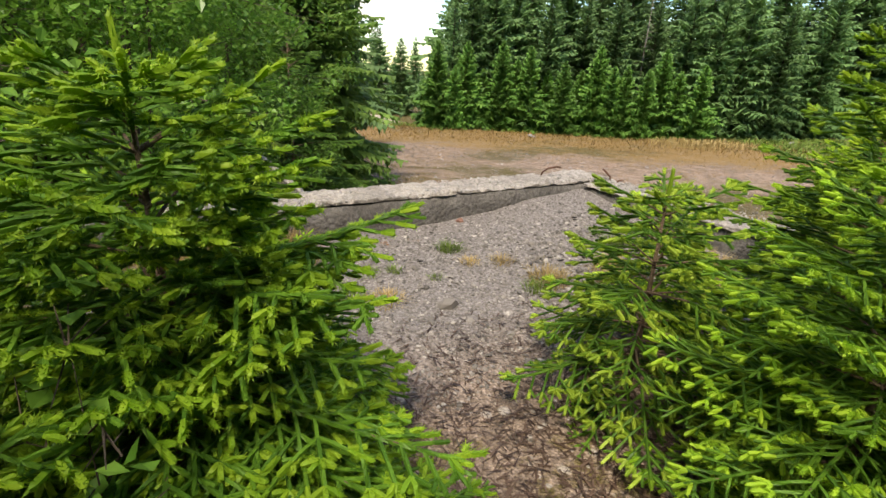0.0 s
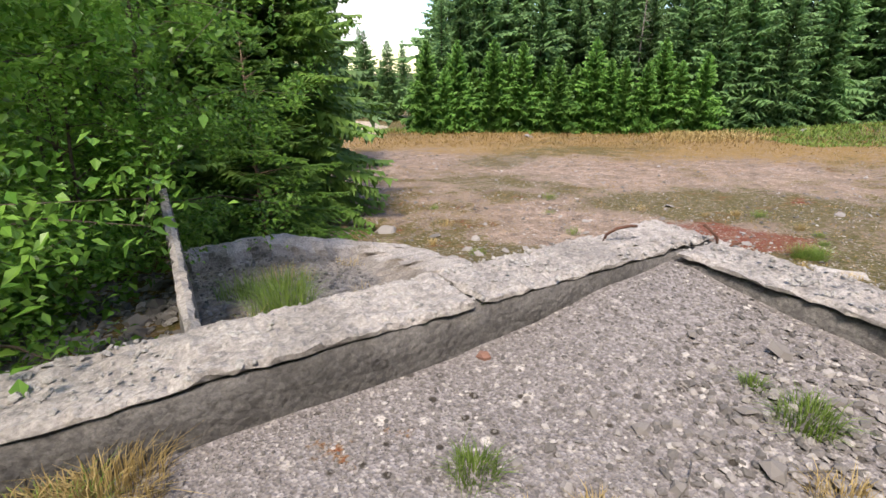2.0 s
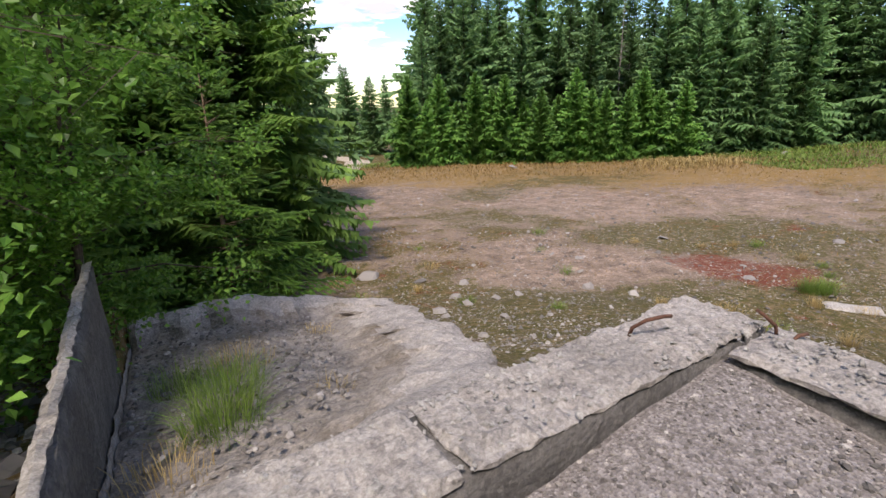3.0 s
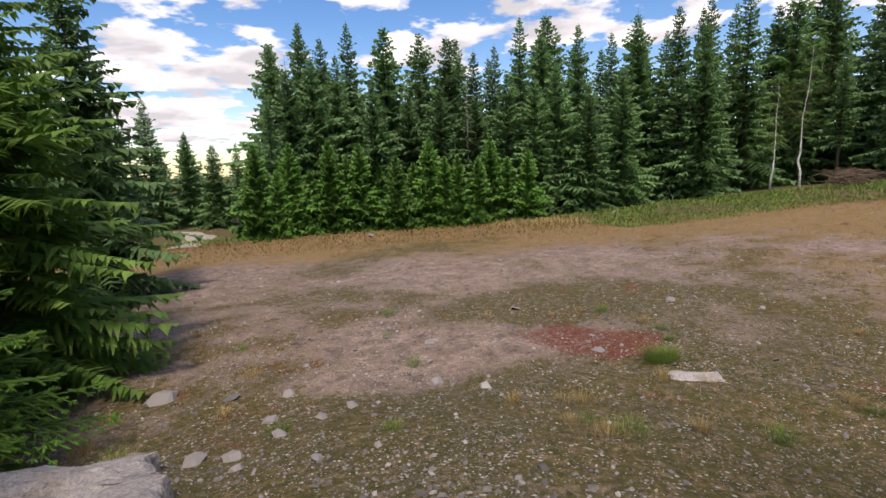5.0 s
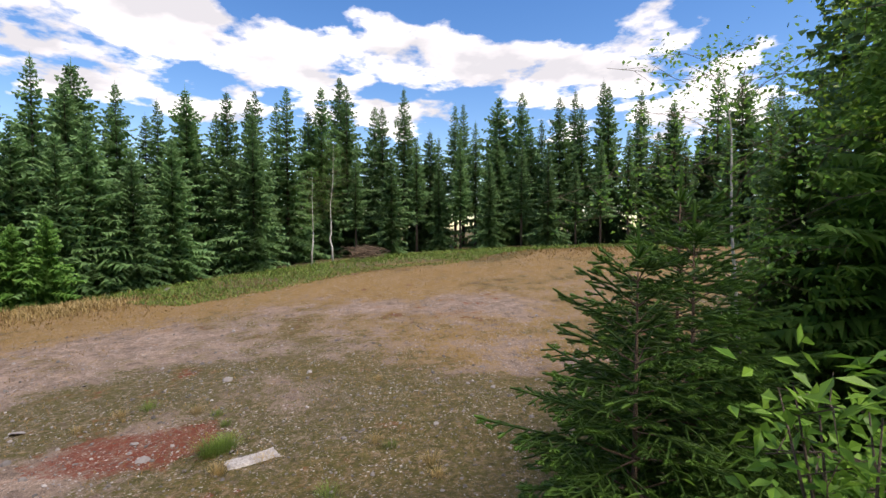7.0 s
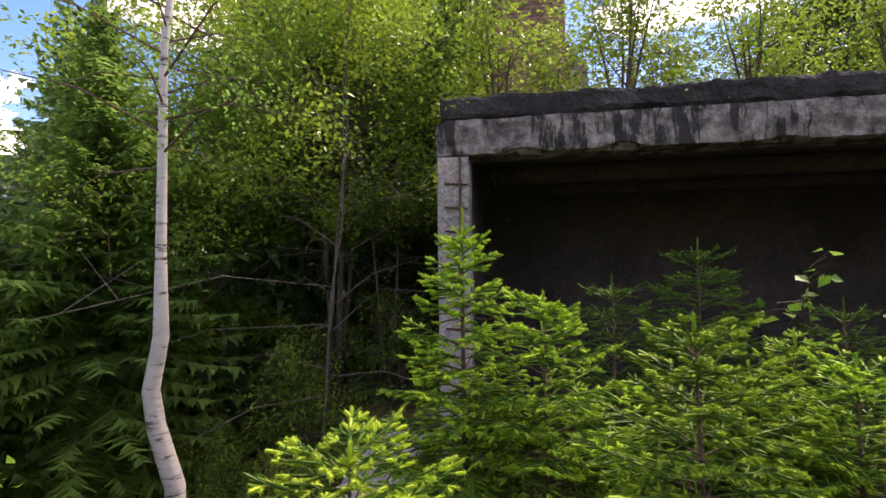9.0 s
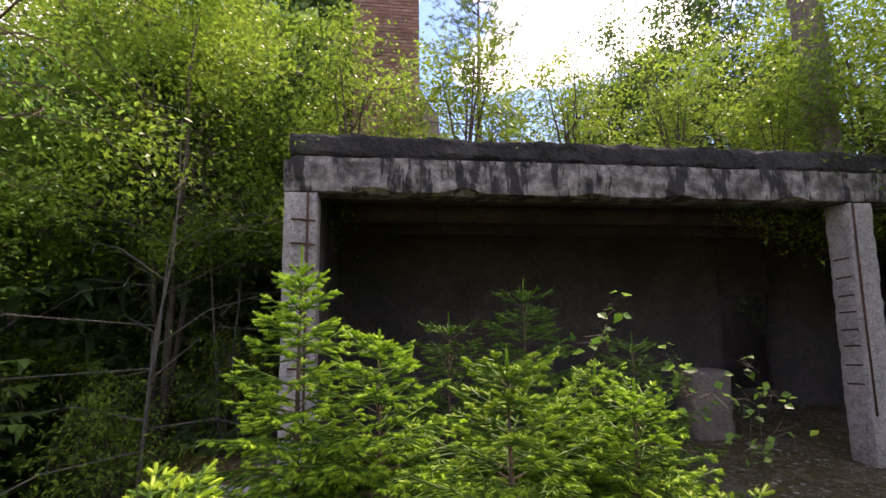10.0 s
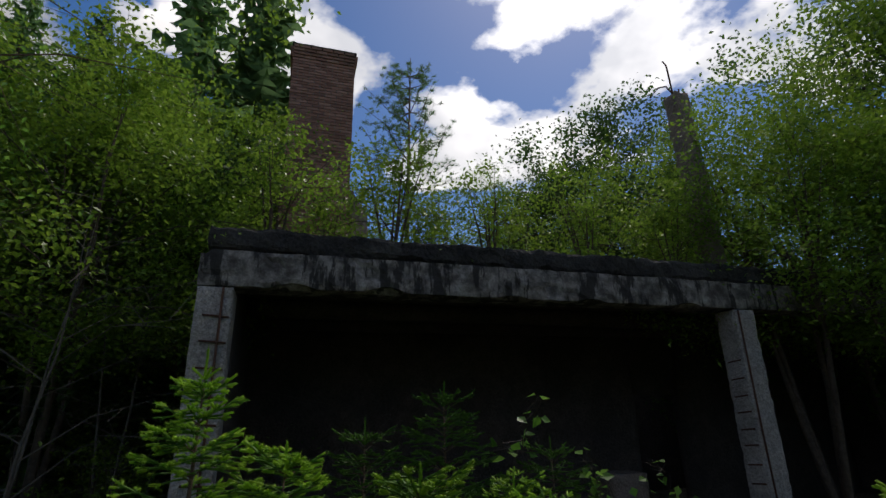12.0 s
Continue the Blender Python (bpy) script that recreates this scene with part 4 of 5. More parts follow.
def build_chimney(x, y, w, top):
    e = empty("chimney", pose(x, y, 0))
    tagged(e, "tall square red-brown brick chimney behind the ruin", "chimney")
    h = w / 2
    core = bmesh.new()
    bmesh.ops.create_cube(core, size=1)
    for v in core.verts:
        v.co = Vector((v.co.x * (w - 0.03), v.co.y * (w - 0.03), (v.co.z + 0.5) * top))
    part("mortar_core", core, M_MORTAR, e)
    rg = random.Random(3)
    bricks, stuff = [], Soup()
    L, H, G = 0.24, 0.066, 0.012
    def box(c, sx, sy, sz):
        o = [Vector((c[0] + a * sx, c[1] + b * sy, c[2] + d * sz)) for a in (-.5, .5) for b in (-.5, .5) for d in (-.5, .5)]
        return o, [(0, 1, 3, 2), (4, 6, 7, 5), (0, 4, 5, 1), (2, 3, 7, 6), (0, 2, 6, 4), (1, 5, 7, 3)]
    z, row, count = 3.0, 0, 0
    me = bpy.data.meshes.new("brick")
    me.from_pydata(*(lambda o: ([tuple(p) for p in o[0]], [], o[1]))(box((0, 0, 0), L, 0.05, H)))
    me.materials.append(M_BRICK)
    while z < top - 0.02:
        grow = 0.012 * max(0, row - (top - 3.0) / (H + G) + 5) if z > top - 0.4 else 0
        for side in range(4):
            u = -h + (0.0 if row % 2 else -L / 2)
            while u < h:
                a, b = max(u, -h), min(u + L, h)
                if b - a > 0.04:
                    out = h + 0.004 * rg.random() + grow
                    m = pose(0, 0, 0, 0, 0, 90 * side)
                    if side in (1, 2) and b - a > L - 0.01 and 4.3 < z < 9 and count < 300 and not grow:
                        ob = new("brick", me)
                        ob.parent = e
                        ob.matrix_basis = m @ pose((a + b) / 2, -out + 0.02, z + H / 2)
                        count += 1
                    else:
                        o, f = box(((a + b) / 2, -out + 0.02, z + H / 2), b - a - G, 0.05 + grow, H)
                        stuff.add([m @ p for p in o], f)
                u += L + G
        z += H + G
        row += 1
    b = stuff.ob("brickwork", M_BRICK, e)
    b["kind"] = "stuff"
    bm = rough_block(-h - .05, -h - .05, top, h + .05, h + .05, top + 0.06, 0.2, 0.01, 3, 0.02)
    part("cap", bm, M_BLACK, e, "dark weathered cap course")
    bm = rough_block(-h - 0.45, -h + .05, 0, -h - 0.03, h - .05, 6.6, 0.2, 0.02, 6, 0.05)
    for v in bm.verts:
        if v.co.z > 6:
            v.co.z -= (-h - v.co.x) * 1.4
    part("shoulder", bm, M_MORTAR, e, "sooty sloping shoulder")


build_chimney(3.15, -7.0, 1.38, 9.95)


# ---- trees and bushes ----
rng = random.Random(4)


def place(ob, x, y, rot=0, scale=1.0, z=None, lean=0):
    """Puts the first of a kind, or a copy once the first stands."""
    m = pose(x, y, ground_z(x, y) if z is None else z, lean, 0, rot)
    if ob.name not in stood:
        stood.add(ob.name)
        ob.matrix_basis = m
    else:
        ob = copy_thing(ob, m)
    ob.scale = (scale,) * 3
    return ob


stood = set()


def near_spruces():
    label = "young spruce with bright green new shoots on the gravel terrace"
    kinds = [young_spruce(random.Random(10), 1.62, 1.04, gap=0.12, low=0.16, node=.062, taper=.85), young_spruce(random.Random(11), 1.18, 0.66, gap=0.15, droop=.4, bare=.35, taper=.6, mats=(M_NEEDLE, M_DROOP_NEW)),
             young_spruce(random.Random(12), 1.78, 0.85, gap=0.17), young_spruce(random.Random(13), 2.4, 0.92, gap=0.19, node=.075, leader=.2, taper=1.05),
             young_spruce(random.Random(16), 2.25, 1.0, gap=0.22, node=.085, bare=.3, leader=.24, mats=(M_NEEDLE_DARK, M_NEEDLE))]
    yellow = young_spruce(random.Random(15), 1.32, 0.75, gap=.17, taper=.55, leader=.1, mats=(M_NEEDLE, M_NEEDLE_GOLD))
    for k in kinds:
        tagged(k, label, "spruce", "young spruces")
    tagged(kinds[4], "thin dark green spruce before the ruin", "spruce", "young spruces")
    tagged(yellow, "small spruce with yellow-green new shoots beside the low wall", "spruce", "young spruces")
    place(kinds[0], -0.06, 1.36, 0, 1.0)
    place(kinds[1], 1.88, 1.30, 0, 1.0)
    place(yellow, 4.15, 1.38, 150, 1.0)
    place(yellow, 2.74, 1.84, 70, 0.66)
    place(kinds[0], 0.25, 2.02, 130, 0.58)
    place(kinds[0], -0.75, 0.85, 300, 0.8)
    place(kinds[2], 1.80, 0.40, 40, 0.85)
    place(kinds[3], 3.86, -0.05, 20, 1.0)
    place(kinds[2], 3.35, 0.15, 110, 1.04)
    place(kinds[2], 2.72, 0.85, 200, 1.0)
    place(kinds[4], 1.95, -1.3, 140, 1.0)
    place(kinds[4], 2.75, -0.85, 20, 0.86)
    place(kinds[4], 1.15, -0.75, 250, 0.78)
    place(kinds[2], 1.72, -0.30, 300, 0.86)
    place(kinds[0], 2.25, 0.25, 60, 0.9)


near_spruces()


def mid_spruces():
    k = young_spruce(random.Random(14), 3.7, 1.6, "spruce_tree", gap=0.28, node=.12, fat=1.5, fresh_share=.6, bare=.3, leader=.3, low=.2, mats=(M_NEEDLE_DARK, M_NEEDLE_MID))
    tagged(k, "middle-sized dark green spruce on the bank below the terrace", "spruce", "bank spruces")
    place(k, 8.0, 1.6, 0, 1.0)
    place(k, 9.3, 0.4, 80, 1.25)
    place(k, 8.6, 0.7, 200, 1.1)
    place(k, 3.2, 14.2, 160, 1.6)


mid_spruces()


def far_wood():
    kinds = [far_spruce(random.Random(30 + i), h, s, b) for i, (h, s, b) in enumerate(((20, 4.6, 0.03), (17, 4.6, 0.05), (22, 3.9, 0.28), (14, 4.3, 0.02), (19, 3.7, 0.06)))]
    for k in kinds:
        tagged(k, "tall dark green spruce at the edge of the clearing", "spruce", "spruces of the wood")
    young = [far_spruce(random.Random(50 + i), h, s, 0.01, M_FAR_YOUNG, "young_spruce", 1.3, full=1.05) for i, (h, s) in enumerate(((7.8, 2.5), (6.8, 2.3)))]
    for k in young:
        tagged(k, "young light green spruce in a row before the wood", "spruce", "young spruces by the wood")
    def at(ang, d):
        return 4.0 + math.sin(radians(ang)) * d, 4.0 + math.cos(radians(ang)) * d
    for row in range(3):
        a = 28.5 + rng.uniform(0, 1)
        while a < 135:
            d = 51 + 4.5 * row + 10 * sstep(60, 95, a) + rng.uniform(-1.8, 1.8)
            i = rng.choice((0, 1, 3, 4)) if a < 76 else rng.choice((0, 2, 2, 4, 1))
            x, y = at(a, d)
            top = (14.1 if row else 11.2) + rng.uniform(-3.6, 2.0) + 1.6 * sstep(6, 0, abs(a - 84)) - 2.5 * sstep(34, 28, a)
            sc = (math.hypot(x - 3.8, y - 4) * math.tan(radians(top)) + 1.9 - ground_z(x, y)) / (20, 17, 22, 14, 19)[i]
            if not (row == 0 and 70 < a < 86 and rng.random() < 0.4):
                place(kinds[i], x, y, rng.uniform(0, 360), sc)
            a += rng.uniform(2.2, 4.2)
    for i in range(17):
        place(young[i % 2], *at(27 + i * 1.9 + rng.uniform(-.4, .4), 47 + rng.uniform(-1, 1.4)), rng.uniform(0, 360), rng.uniform(0.85, 1.15))
    for a, d, s in ((17, 62, .72), (20.3, 64, .76), (22.8, 60, .66), (14, 60, .75), (11, 56, .8), (7, 50, .8), (3, 46, .7), (-2, 40, .75), (24, 82, .35), (26, 85, .32), (9, 72, .8), (0, 60, .9),
                    (-8, 36, .7), (-14, 30, .7), (-22, 28, .6), (-32, 26, .6)):
        place(kinds[rng.choice((0, 1, 3))], *at(a, d), rng.uniform(0, 360), s)
    for i in range(26):   # distant wood behind the track
        place(kinds[rng.choice((0, 1, 3))], *at(-30 + i * 2.4, 105 + rng.uniform(-8, 14)), rng.uniform(0, 360), rng.uniform(.6, .8), ground_z(*at(-30 + i * 2.4, 105)) - 1)
    # the big drooping spruces beside the track
    droop = far_spruce(random.Random(57), 13.5, 3.9, 0.02, M_DROOP, "spruce_tree", 1.25, 2.6, 1.12)
    tagged(droop, "broad dark green spruce with drooping boughs", "spruce", "spruces near the terrace")
    for x, y, s in ((4.7, 18.6, 1.0), (1.4, 20.0, 1.1), (-1.5, 17.0, .9), (0.4, 12.6, .55), (10.8, -2.4, .45), (9.7, -3.2, .62), (2.0, 15.2, .7)):
        place(droop, x, y, rng.uniform(0, 360), s)
    for x, y, s in ((3.5, 24.0, .7), (-3.0, 14.0, .55)):
        place(kinds[rng.choice((0, 3))], x, y, rng.uniform(0, 360), s)
    place(kinds[0], 9.2, 29.3, 40, .76)
    # wood round and behind the ruin
    for x, y, s in ((6.6, -9.5, .85), (9.5, -7.5, .7), (11.5, -10.5, .8), (5.2, -12, .95), (8, -14, .75), (15.5, -8, .7), (-9, -9, .6), (-13, -4, .6), (2, -22, .6), (-6, -24, .65),
                    (-14, -16, .7), (-18, -8, .6), (18, -14, .75), (13, -18, .8), (-11, 4, .6), (-13, 10, .6), (-9, 14, .6), (11.2, -4.6, .5), (7.6, -6.4, .55)):
        place(kinds[rng.choice((0, 1, 3, 4))], x, y, rng.uniform(0, 360), s)


far_wood()


def broadleaf_trees():
    a = broadleaf(random.Random(61), 6.4, 2.3, 18500, 0.115, M_LEAF_MID, "willow_tree", 4, 0.06, wide=0.3)
    tagged(a, "dense dark green willow leaning over the low wall", "willow", "willows")
    place(a, -1.05, 7.3, 0)
    place(a, -2.6, 8.4, 80, 1.1)
    place(a, -3.0, 5.6, 160, 0.9)
    place(a, 0.9, 9.9, 220, 0.75)
    place(a, -0.3, 6.5, 140, 0.62)
    place(a, 0.25, 9.0, 300, 0.55)
    b = broadleaf(random.Random(62), 7.6, 2.4, 30000, 0.078, M_LEAF, "willow_tree", 4, 0.42, wide=0.3)
    tagged(b, "light green broad-leaved tree with bare lower stems", "tree", "trees beside the ruin")
    place(b, 6.6, -4.9, 0, 1.0)
    place(b, 5.2, -7.4, 100, 1.1)
    place(b, 9.4, -5.2, 210, 1.0)
    place(b, 7.6, -8.8, 50, 1.2)
    place(b, -4.6, -2.6, 200, 0.95)
    place(b, -6.2, -0.6, 20, 0.9)
    place(b, -7.4, -3.4, 20, 1.05)
    place(b, -7.8, -0.2, 130, 1.35)
    place(b, 9.3, -8.3, 310, 1.5)
    place(b, 7.2, -9.6, 160, 1.45)
    c = broadleaf(random.Random(63), 9.5, 2.7, 24000, 0.105, M_LEAF_DARK, "alder_tree", 1, 0.15, wide=0.32)
    tagged(c, "tall leafy tree behind the ruin against the sky", "tree", "trees behind the ruin")
    for x, y, s, r in ((-4.2, -11.0, 1.0, 0), (-8.0, -8.5, 1.05, 90), (-7.0, -14.0, 1.25, 40), (1.2, -9.2, 0.62, 120), (5.0, -10.5, 1.0, 10), (-2.4, -8.0, 0.58, 80), (0.0, -7.4, 0.55, 300),
                      (4.9, -6.3, 0.75, 30), (-9, -3, 1.15, 250), (4.6, -8.0, 0.8, 70), (-6.7, -9.2, 1.28, 200), (-5.4, -10.6, 1.12, 310)):
        place(c, x, y, r, s)
    d = broadleaf(random.Random(64), 2.6, 0.62, 1500, 0.10, M_LEAF_BRIGHT, "leafy_bush", 7, 0.3, wide=0.24)
    tagged(d, "leafy bush with pale green upright twigs", "bush", "bushes by the wall")
    place(d, 5.75, 1.75, 0, 1.0)
    place(d, 6.3, 1.5, 120, 0.8)
    e = broadleaf(random.Random(65), 1.5, 0.25, 75, 0.08, M_LEAF_MID, "aspen_sapling", 1, 0.5, trunk_r=0.008, wide=0.45, limbs=7)
    tagged(e, "thin sapling with round pale leaves among the spruces", "sapling", "saplings")
    for o in e.children:
        if o.name.startswith("branchwork"):
            o["kind"] = "stuff"
    place(e, -0.2, 0.98, 0, 0.72)
    place(e, 1.3, -0.9, 100, 1.4)
    place(e, 0.1, -0.6, 200, 1.0)
    place(e, 0.9, -0.5, 300, 1.1)
    g = broadleaf(random.Random(66), 1.7, 0.8, 2600, 0.07, M_LEAF, "roof_shrub", 5, 0.1)
    tagged(g, "green shrub growing along the roof of the ruin", "bush", "roof shrubs")
    for i, x in enumerate((3.7, 3.0, 2.2, 1.5, 0.7, -0.1, -0.9, -1.7, -2.5, -3.3, -4.2, -5.0)):
        place(g, x, RY - 0.9 - 0.8 * (i % 2), 47 * i, rng.uniform(0.7, 1.15), RZ + 0.58)
    place(g, -3.9, RY + 0.2, 30, 1.3, RZ + 0.2)
    place(g, -4.8, RY + 0.5, 80, 1.4, RZ - 0.6)
    h = broadleaf(random.Random(67), 14.0, 2.0, 6000, 0.065, M_LEAF_MID, "birch_tree", 1, 0.4, (-0.3, 0.2), M_BIRCH, 0.08, crook=(0.21, 0.11))
    tagged(h, "slender birch with white peeling trunk beside the ruin", "birch", "birches")
    place(h, 6.82, -0.88, 0, 0.85)
    place(h, 58.6, 9.8, 90, 1.0)
    place(h, 58.0, 11.6, 200, 0.8)
    place(h, -3.0, -12.0, 20, 0.8)
    bare = broadleaf(random.Random(69), 5.4, 1.9, 120, 0.09, M_LEAF, "bare_tree", 2, 0.12, bark=M_DEAD, trunk_r=0.05, limbs=24)
    tagged(bare, "thin leaning stems with bare grey branches beside the ruin", "tree", "bare trees")
    for o in bare.children:
        if o.name.startswith("branchwork"):
            o["kind"] = "stuff"
    place(bare, 6.2, -3.2, 0, 1.0)
    place(bare, 5.6, -4.6, 120, 0.9)
    yb = broadleaf(random.Random(68), 6.6, 1.5, 2200, 0.07, M_LEAF_MID, "birch_tree", 1, 0.45, (0.2, 0.3), M_BIRCH, 0.04, wide=0.32)
    tagged(yb, "young birch with thin drooping leafy twigs on the bank", "birch", "birches")
    place(yb, 9.6, -0.8, 0, 1.0)
    for x, y, sc in ((5.4, -2.6, .6), (6.1, -2.2, .5), (7.3, -2.9, .6), (5.2, -4.2, .7), (7.0, -4.4, .8), (8.2, -3.6, .7), (6.0, -5.6, .8), (6.4, -3.4, .7), (9.2, -3.4, 1.0), (10.6, -4.2, 1.1), (9.4, -7.6, 1.3)):
        place(g, x, y, x * 50, sc * 1.3)
    for x, y, sc in ((10.5, -8.5, 1.0), (7.2, -11.0, 1.0), (12.5, -9.5, 1.1), (4.2, -9.5, .9), (2.2, -11.5, .8), (-5.5, -9.0, .85)):
        place(c, x, y, x * 70, sc)


broadleaf_trees()


def pine(rg, height, name="pine_tree"):
    """A thin pine: bare trunk, upswept limbs, needle tufts at their ends."""
    e = empty(name)
    v, f = tube([Vector((0, 0, -.3)), Vector((.1, 0, height * .5)), Vector((0, .05, height))], [0.13, 0.08, 0.012], 8)
    mesh_ob("trunk", v, f, M_BARK, e, smooth=True)
    wood, s = Soup(), Soup()
    z = height * 0.42
    while z < height * 0.98:
        k = 1 - z / height
        for i in range(5):
            a = rg.uniform(0, 6.28)
            r = (0.7 + 5.4 * k) * rg.uniform(0.45, 1.0)
            d = Vector((math.cos(a), math.sin(a), 0.45))
            p0, p1 = Vector((0, 0, z)), Vector((0, 0, z)) + d * r
            wood.add(*tube([p0, (p0 + p1) / 2 - Vector((0, 0, .08 * r)), p1], [0.02, 0.012, 0.005], 4))
            for j in range(10):
                t = rg.uniform(0.45, 1.05)
                q = p0.lerp(p1, t) + Vector((rg.gauss(0, .1), rg.gauss(0, .1), rg.gauss(.05, .1))) * (0.4 + r * .5)
                wood.add(*tube([p0.lerp(p1, t * .92), q], [.006, .003], 3))
                for n in range(26):
                    dd = Vector((rg.gauss(0, 1), rg.gauss(0, 1), rg.gauss(.5, .8))).normalized()
                    sd = dd.orthogonal().normalized() * 0.006
                    b = q + dd * rg.uniform(-.1, .05)
                    s.add([b - sd, b + sd, b + dd * 0.15], [(0, 1, 2)])
        z += height * 0.035
    wood.ob("branchwork", M_BARK, e)
    s.ob("foliage", M_FAR, e)
    return e


pn = tagged(pine(random.Random(70), 13.5), "thin pine behind the ruin against the bright sky", "pine", "pines")
place(pn, 0.2, -10.3)
place(pn, 6.9, -11.5, 120, 1.0)


def dead_spruce(rg, height):
    e = empty("dead_spruce")
    v, f = tube([Vector((0, 0, -.3)), Vector((.1, 0, height * .5)), Vector((0, .05, height))], [0.16, 0.1, 0.012], 7)
    mesh_ob("trunk", v, f, M_DEAD, e, smooth=True)
    wood = Soup()
    for i in range(110):
        z = height * rg.uniform(.25, .97)
        r = (1 - z / height) * 2.6 * rg.uniform(.4, 1) + .25
        a = rg.uniform(0, 6.28)
        p = Vector((0, 0, z))
        q = p + Vector((math.cos(a) * r, math.sin(a) * r, rg.uniform(-.1, .4) * r))
        wood.add(*tube([p, q], [.02, .006], 3))
    wood.ob("branchwork", M_DEAD, e)["kind"] = "stuff"
    return tagged(e, "bare grey dead spruce in the wood's edge", "spruce", "dead trees")


ds = dead_spruce(random.Random(71), 18)
place(ds, 4 + math.sin(radians(31)) * 52, 4 + math.cos(radians(31)) * 52, 0, 0.95)
place(ds, 4 + math.sin(radians(51)) * 51, 4 + math.cos(radians(51)) * 51, 90, 0.8)


# ---- track, rocks, gravel, grass ----
def build_track():
    pts = [(18.2, 46.0), (20.3, 48.6), (22.2, 52.0), (22.6, 57.0), (20.0, 62.5), (13.0, 68.0), (0.0, 75.0)]
    verts, faces = [], []
    dense = []
    for i in range(len(pts) - 1):
        for k in range(6):
            dense.append(Vector((*pts[i], 0)).lerp(Vector((*pts[i + 1], 0)), k / 6))
    for i, p in enumerate(dense):
        d = (dense[min(i + 1, len(dense) - 1)] - dense[max(i - 1, 0)]).normalized()
        sd = Vector((-d.y, d.x, 0))
        for k in range(7):
            u = (k / 6 - .5) * 2
            w = 1.25 + 0.3 * noise.noise(p * .4)
            q = p + sd * (u * w)
            verts.append((q.x, q.y, ground_z(q.x, q.y) + 0.10 - 0.09 * u * u))
    for i in range(len(dense) - 1):
        for k in range(6):
            faces.append((i * 7 + k, (i + 1) * 7 + k, (i + 1) * 7 + k + 1, i * 7 + k + 1))
    tagged(mesh_ob("road", verts, faces, M_TRACK, smooth=True), "pale winding gravel track into the wood", "track", kind="structure")


build_track()


def stone_mesh(rg, soup, c, r, flat=0.6):
    """A small angular stone: a squashed, jittered octahedron with cut corners."""
    tilt = Euler((rg.uniform(-.6, .6), rg.uniform(-.6, .6), rg.uniform(0, 6.28))).to_matrix()
    sx, sy, sz = r * rg.uniform(.7, 1.4), r * rg.uniform(.7, 1.2), r * flat * rg.uniform(.6, 1.2)
    v = []
    for k in range(5):
        a = k * 1.2566 + rg.uniform(-.3, .3)
        v.append(Vector((math.cos(a) * sx, math.sin(a) * sy, rg.uniform(-.5, .1) * sz)))
    for k in range(4):
        a = k * 1.57 + rg.uniform(-.4, .4)
        v.append(Vector((math.cos(a) * sx * .62, math.sin(a) * sy * .62, sz * rg.uniform(.5, 1))))
    v = [tilt @ p + Vector(c) for p in v]
    f = [(5, 6, 7, 8), (0, 1, 6, 5), (1, 2, 6), (2, 3, 7, 6), (3, 4, 8, 7), (4, 0, 5, 8)]
    soup.add(v, f)


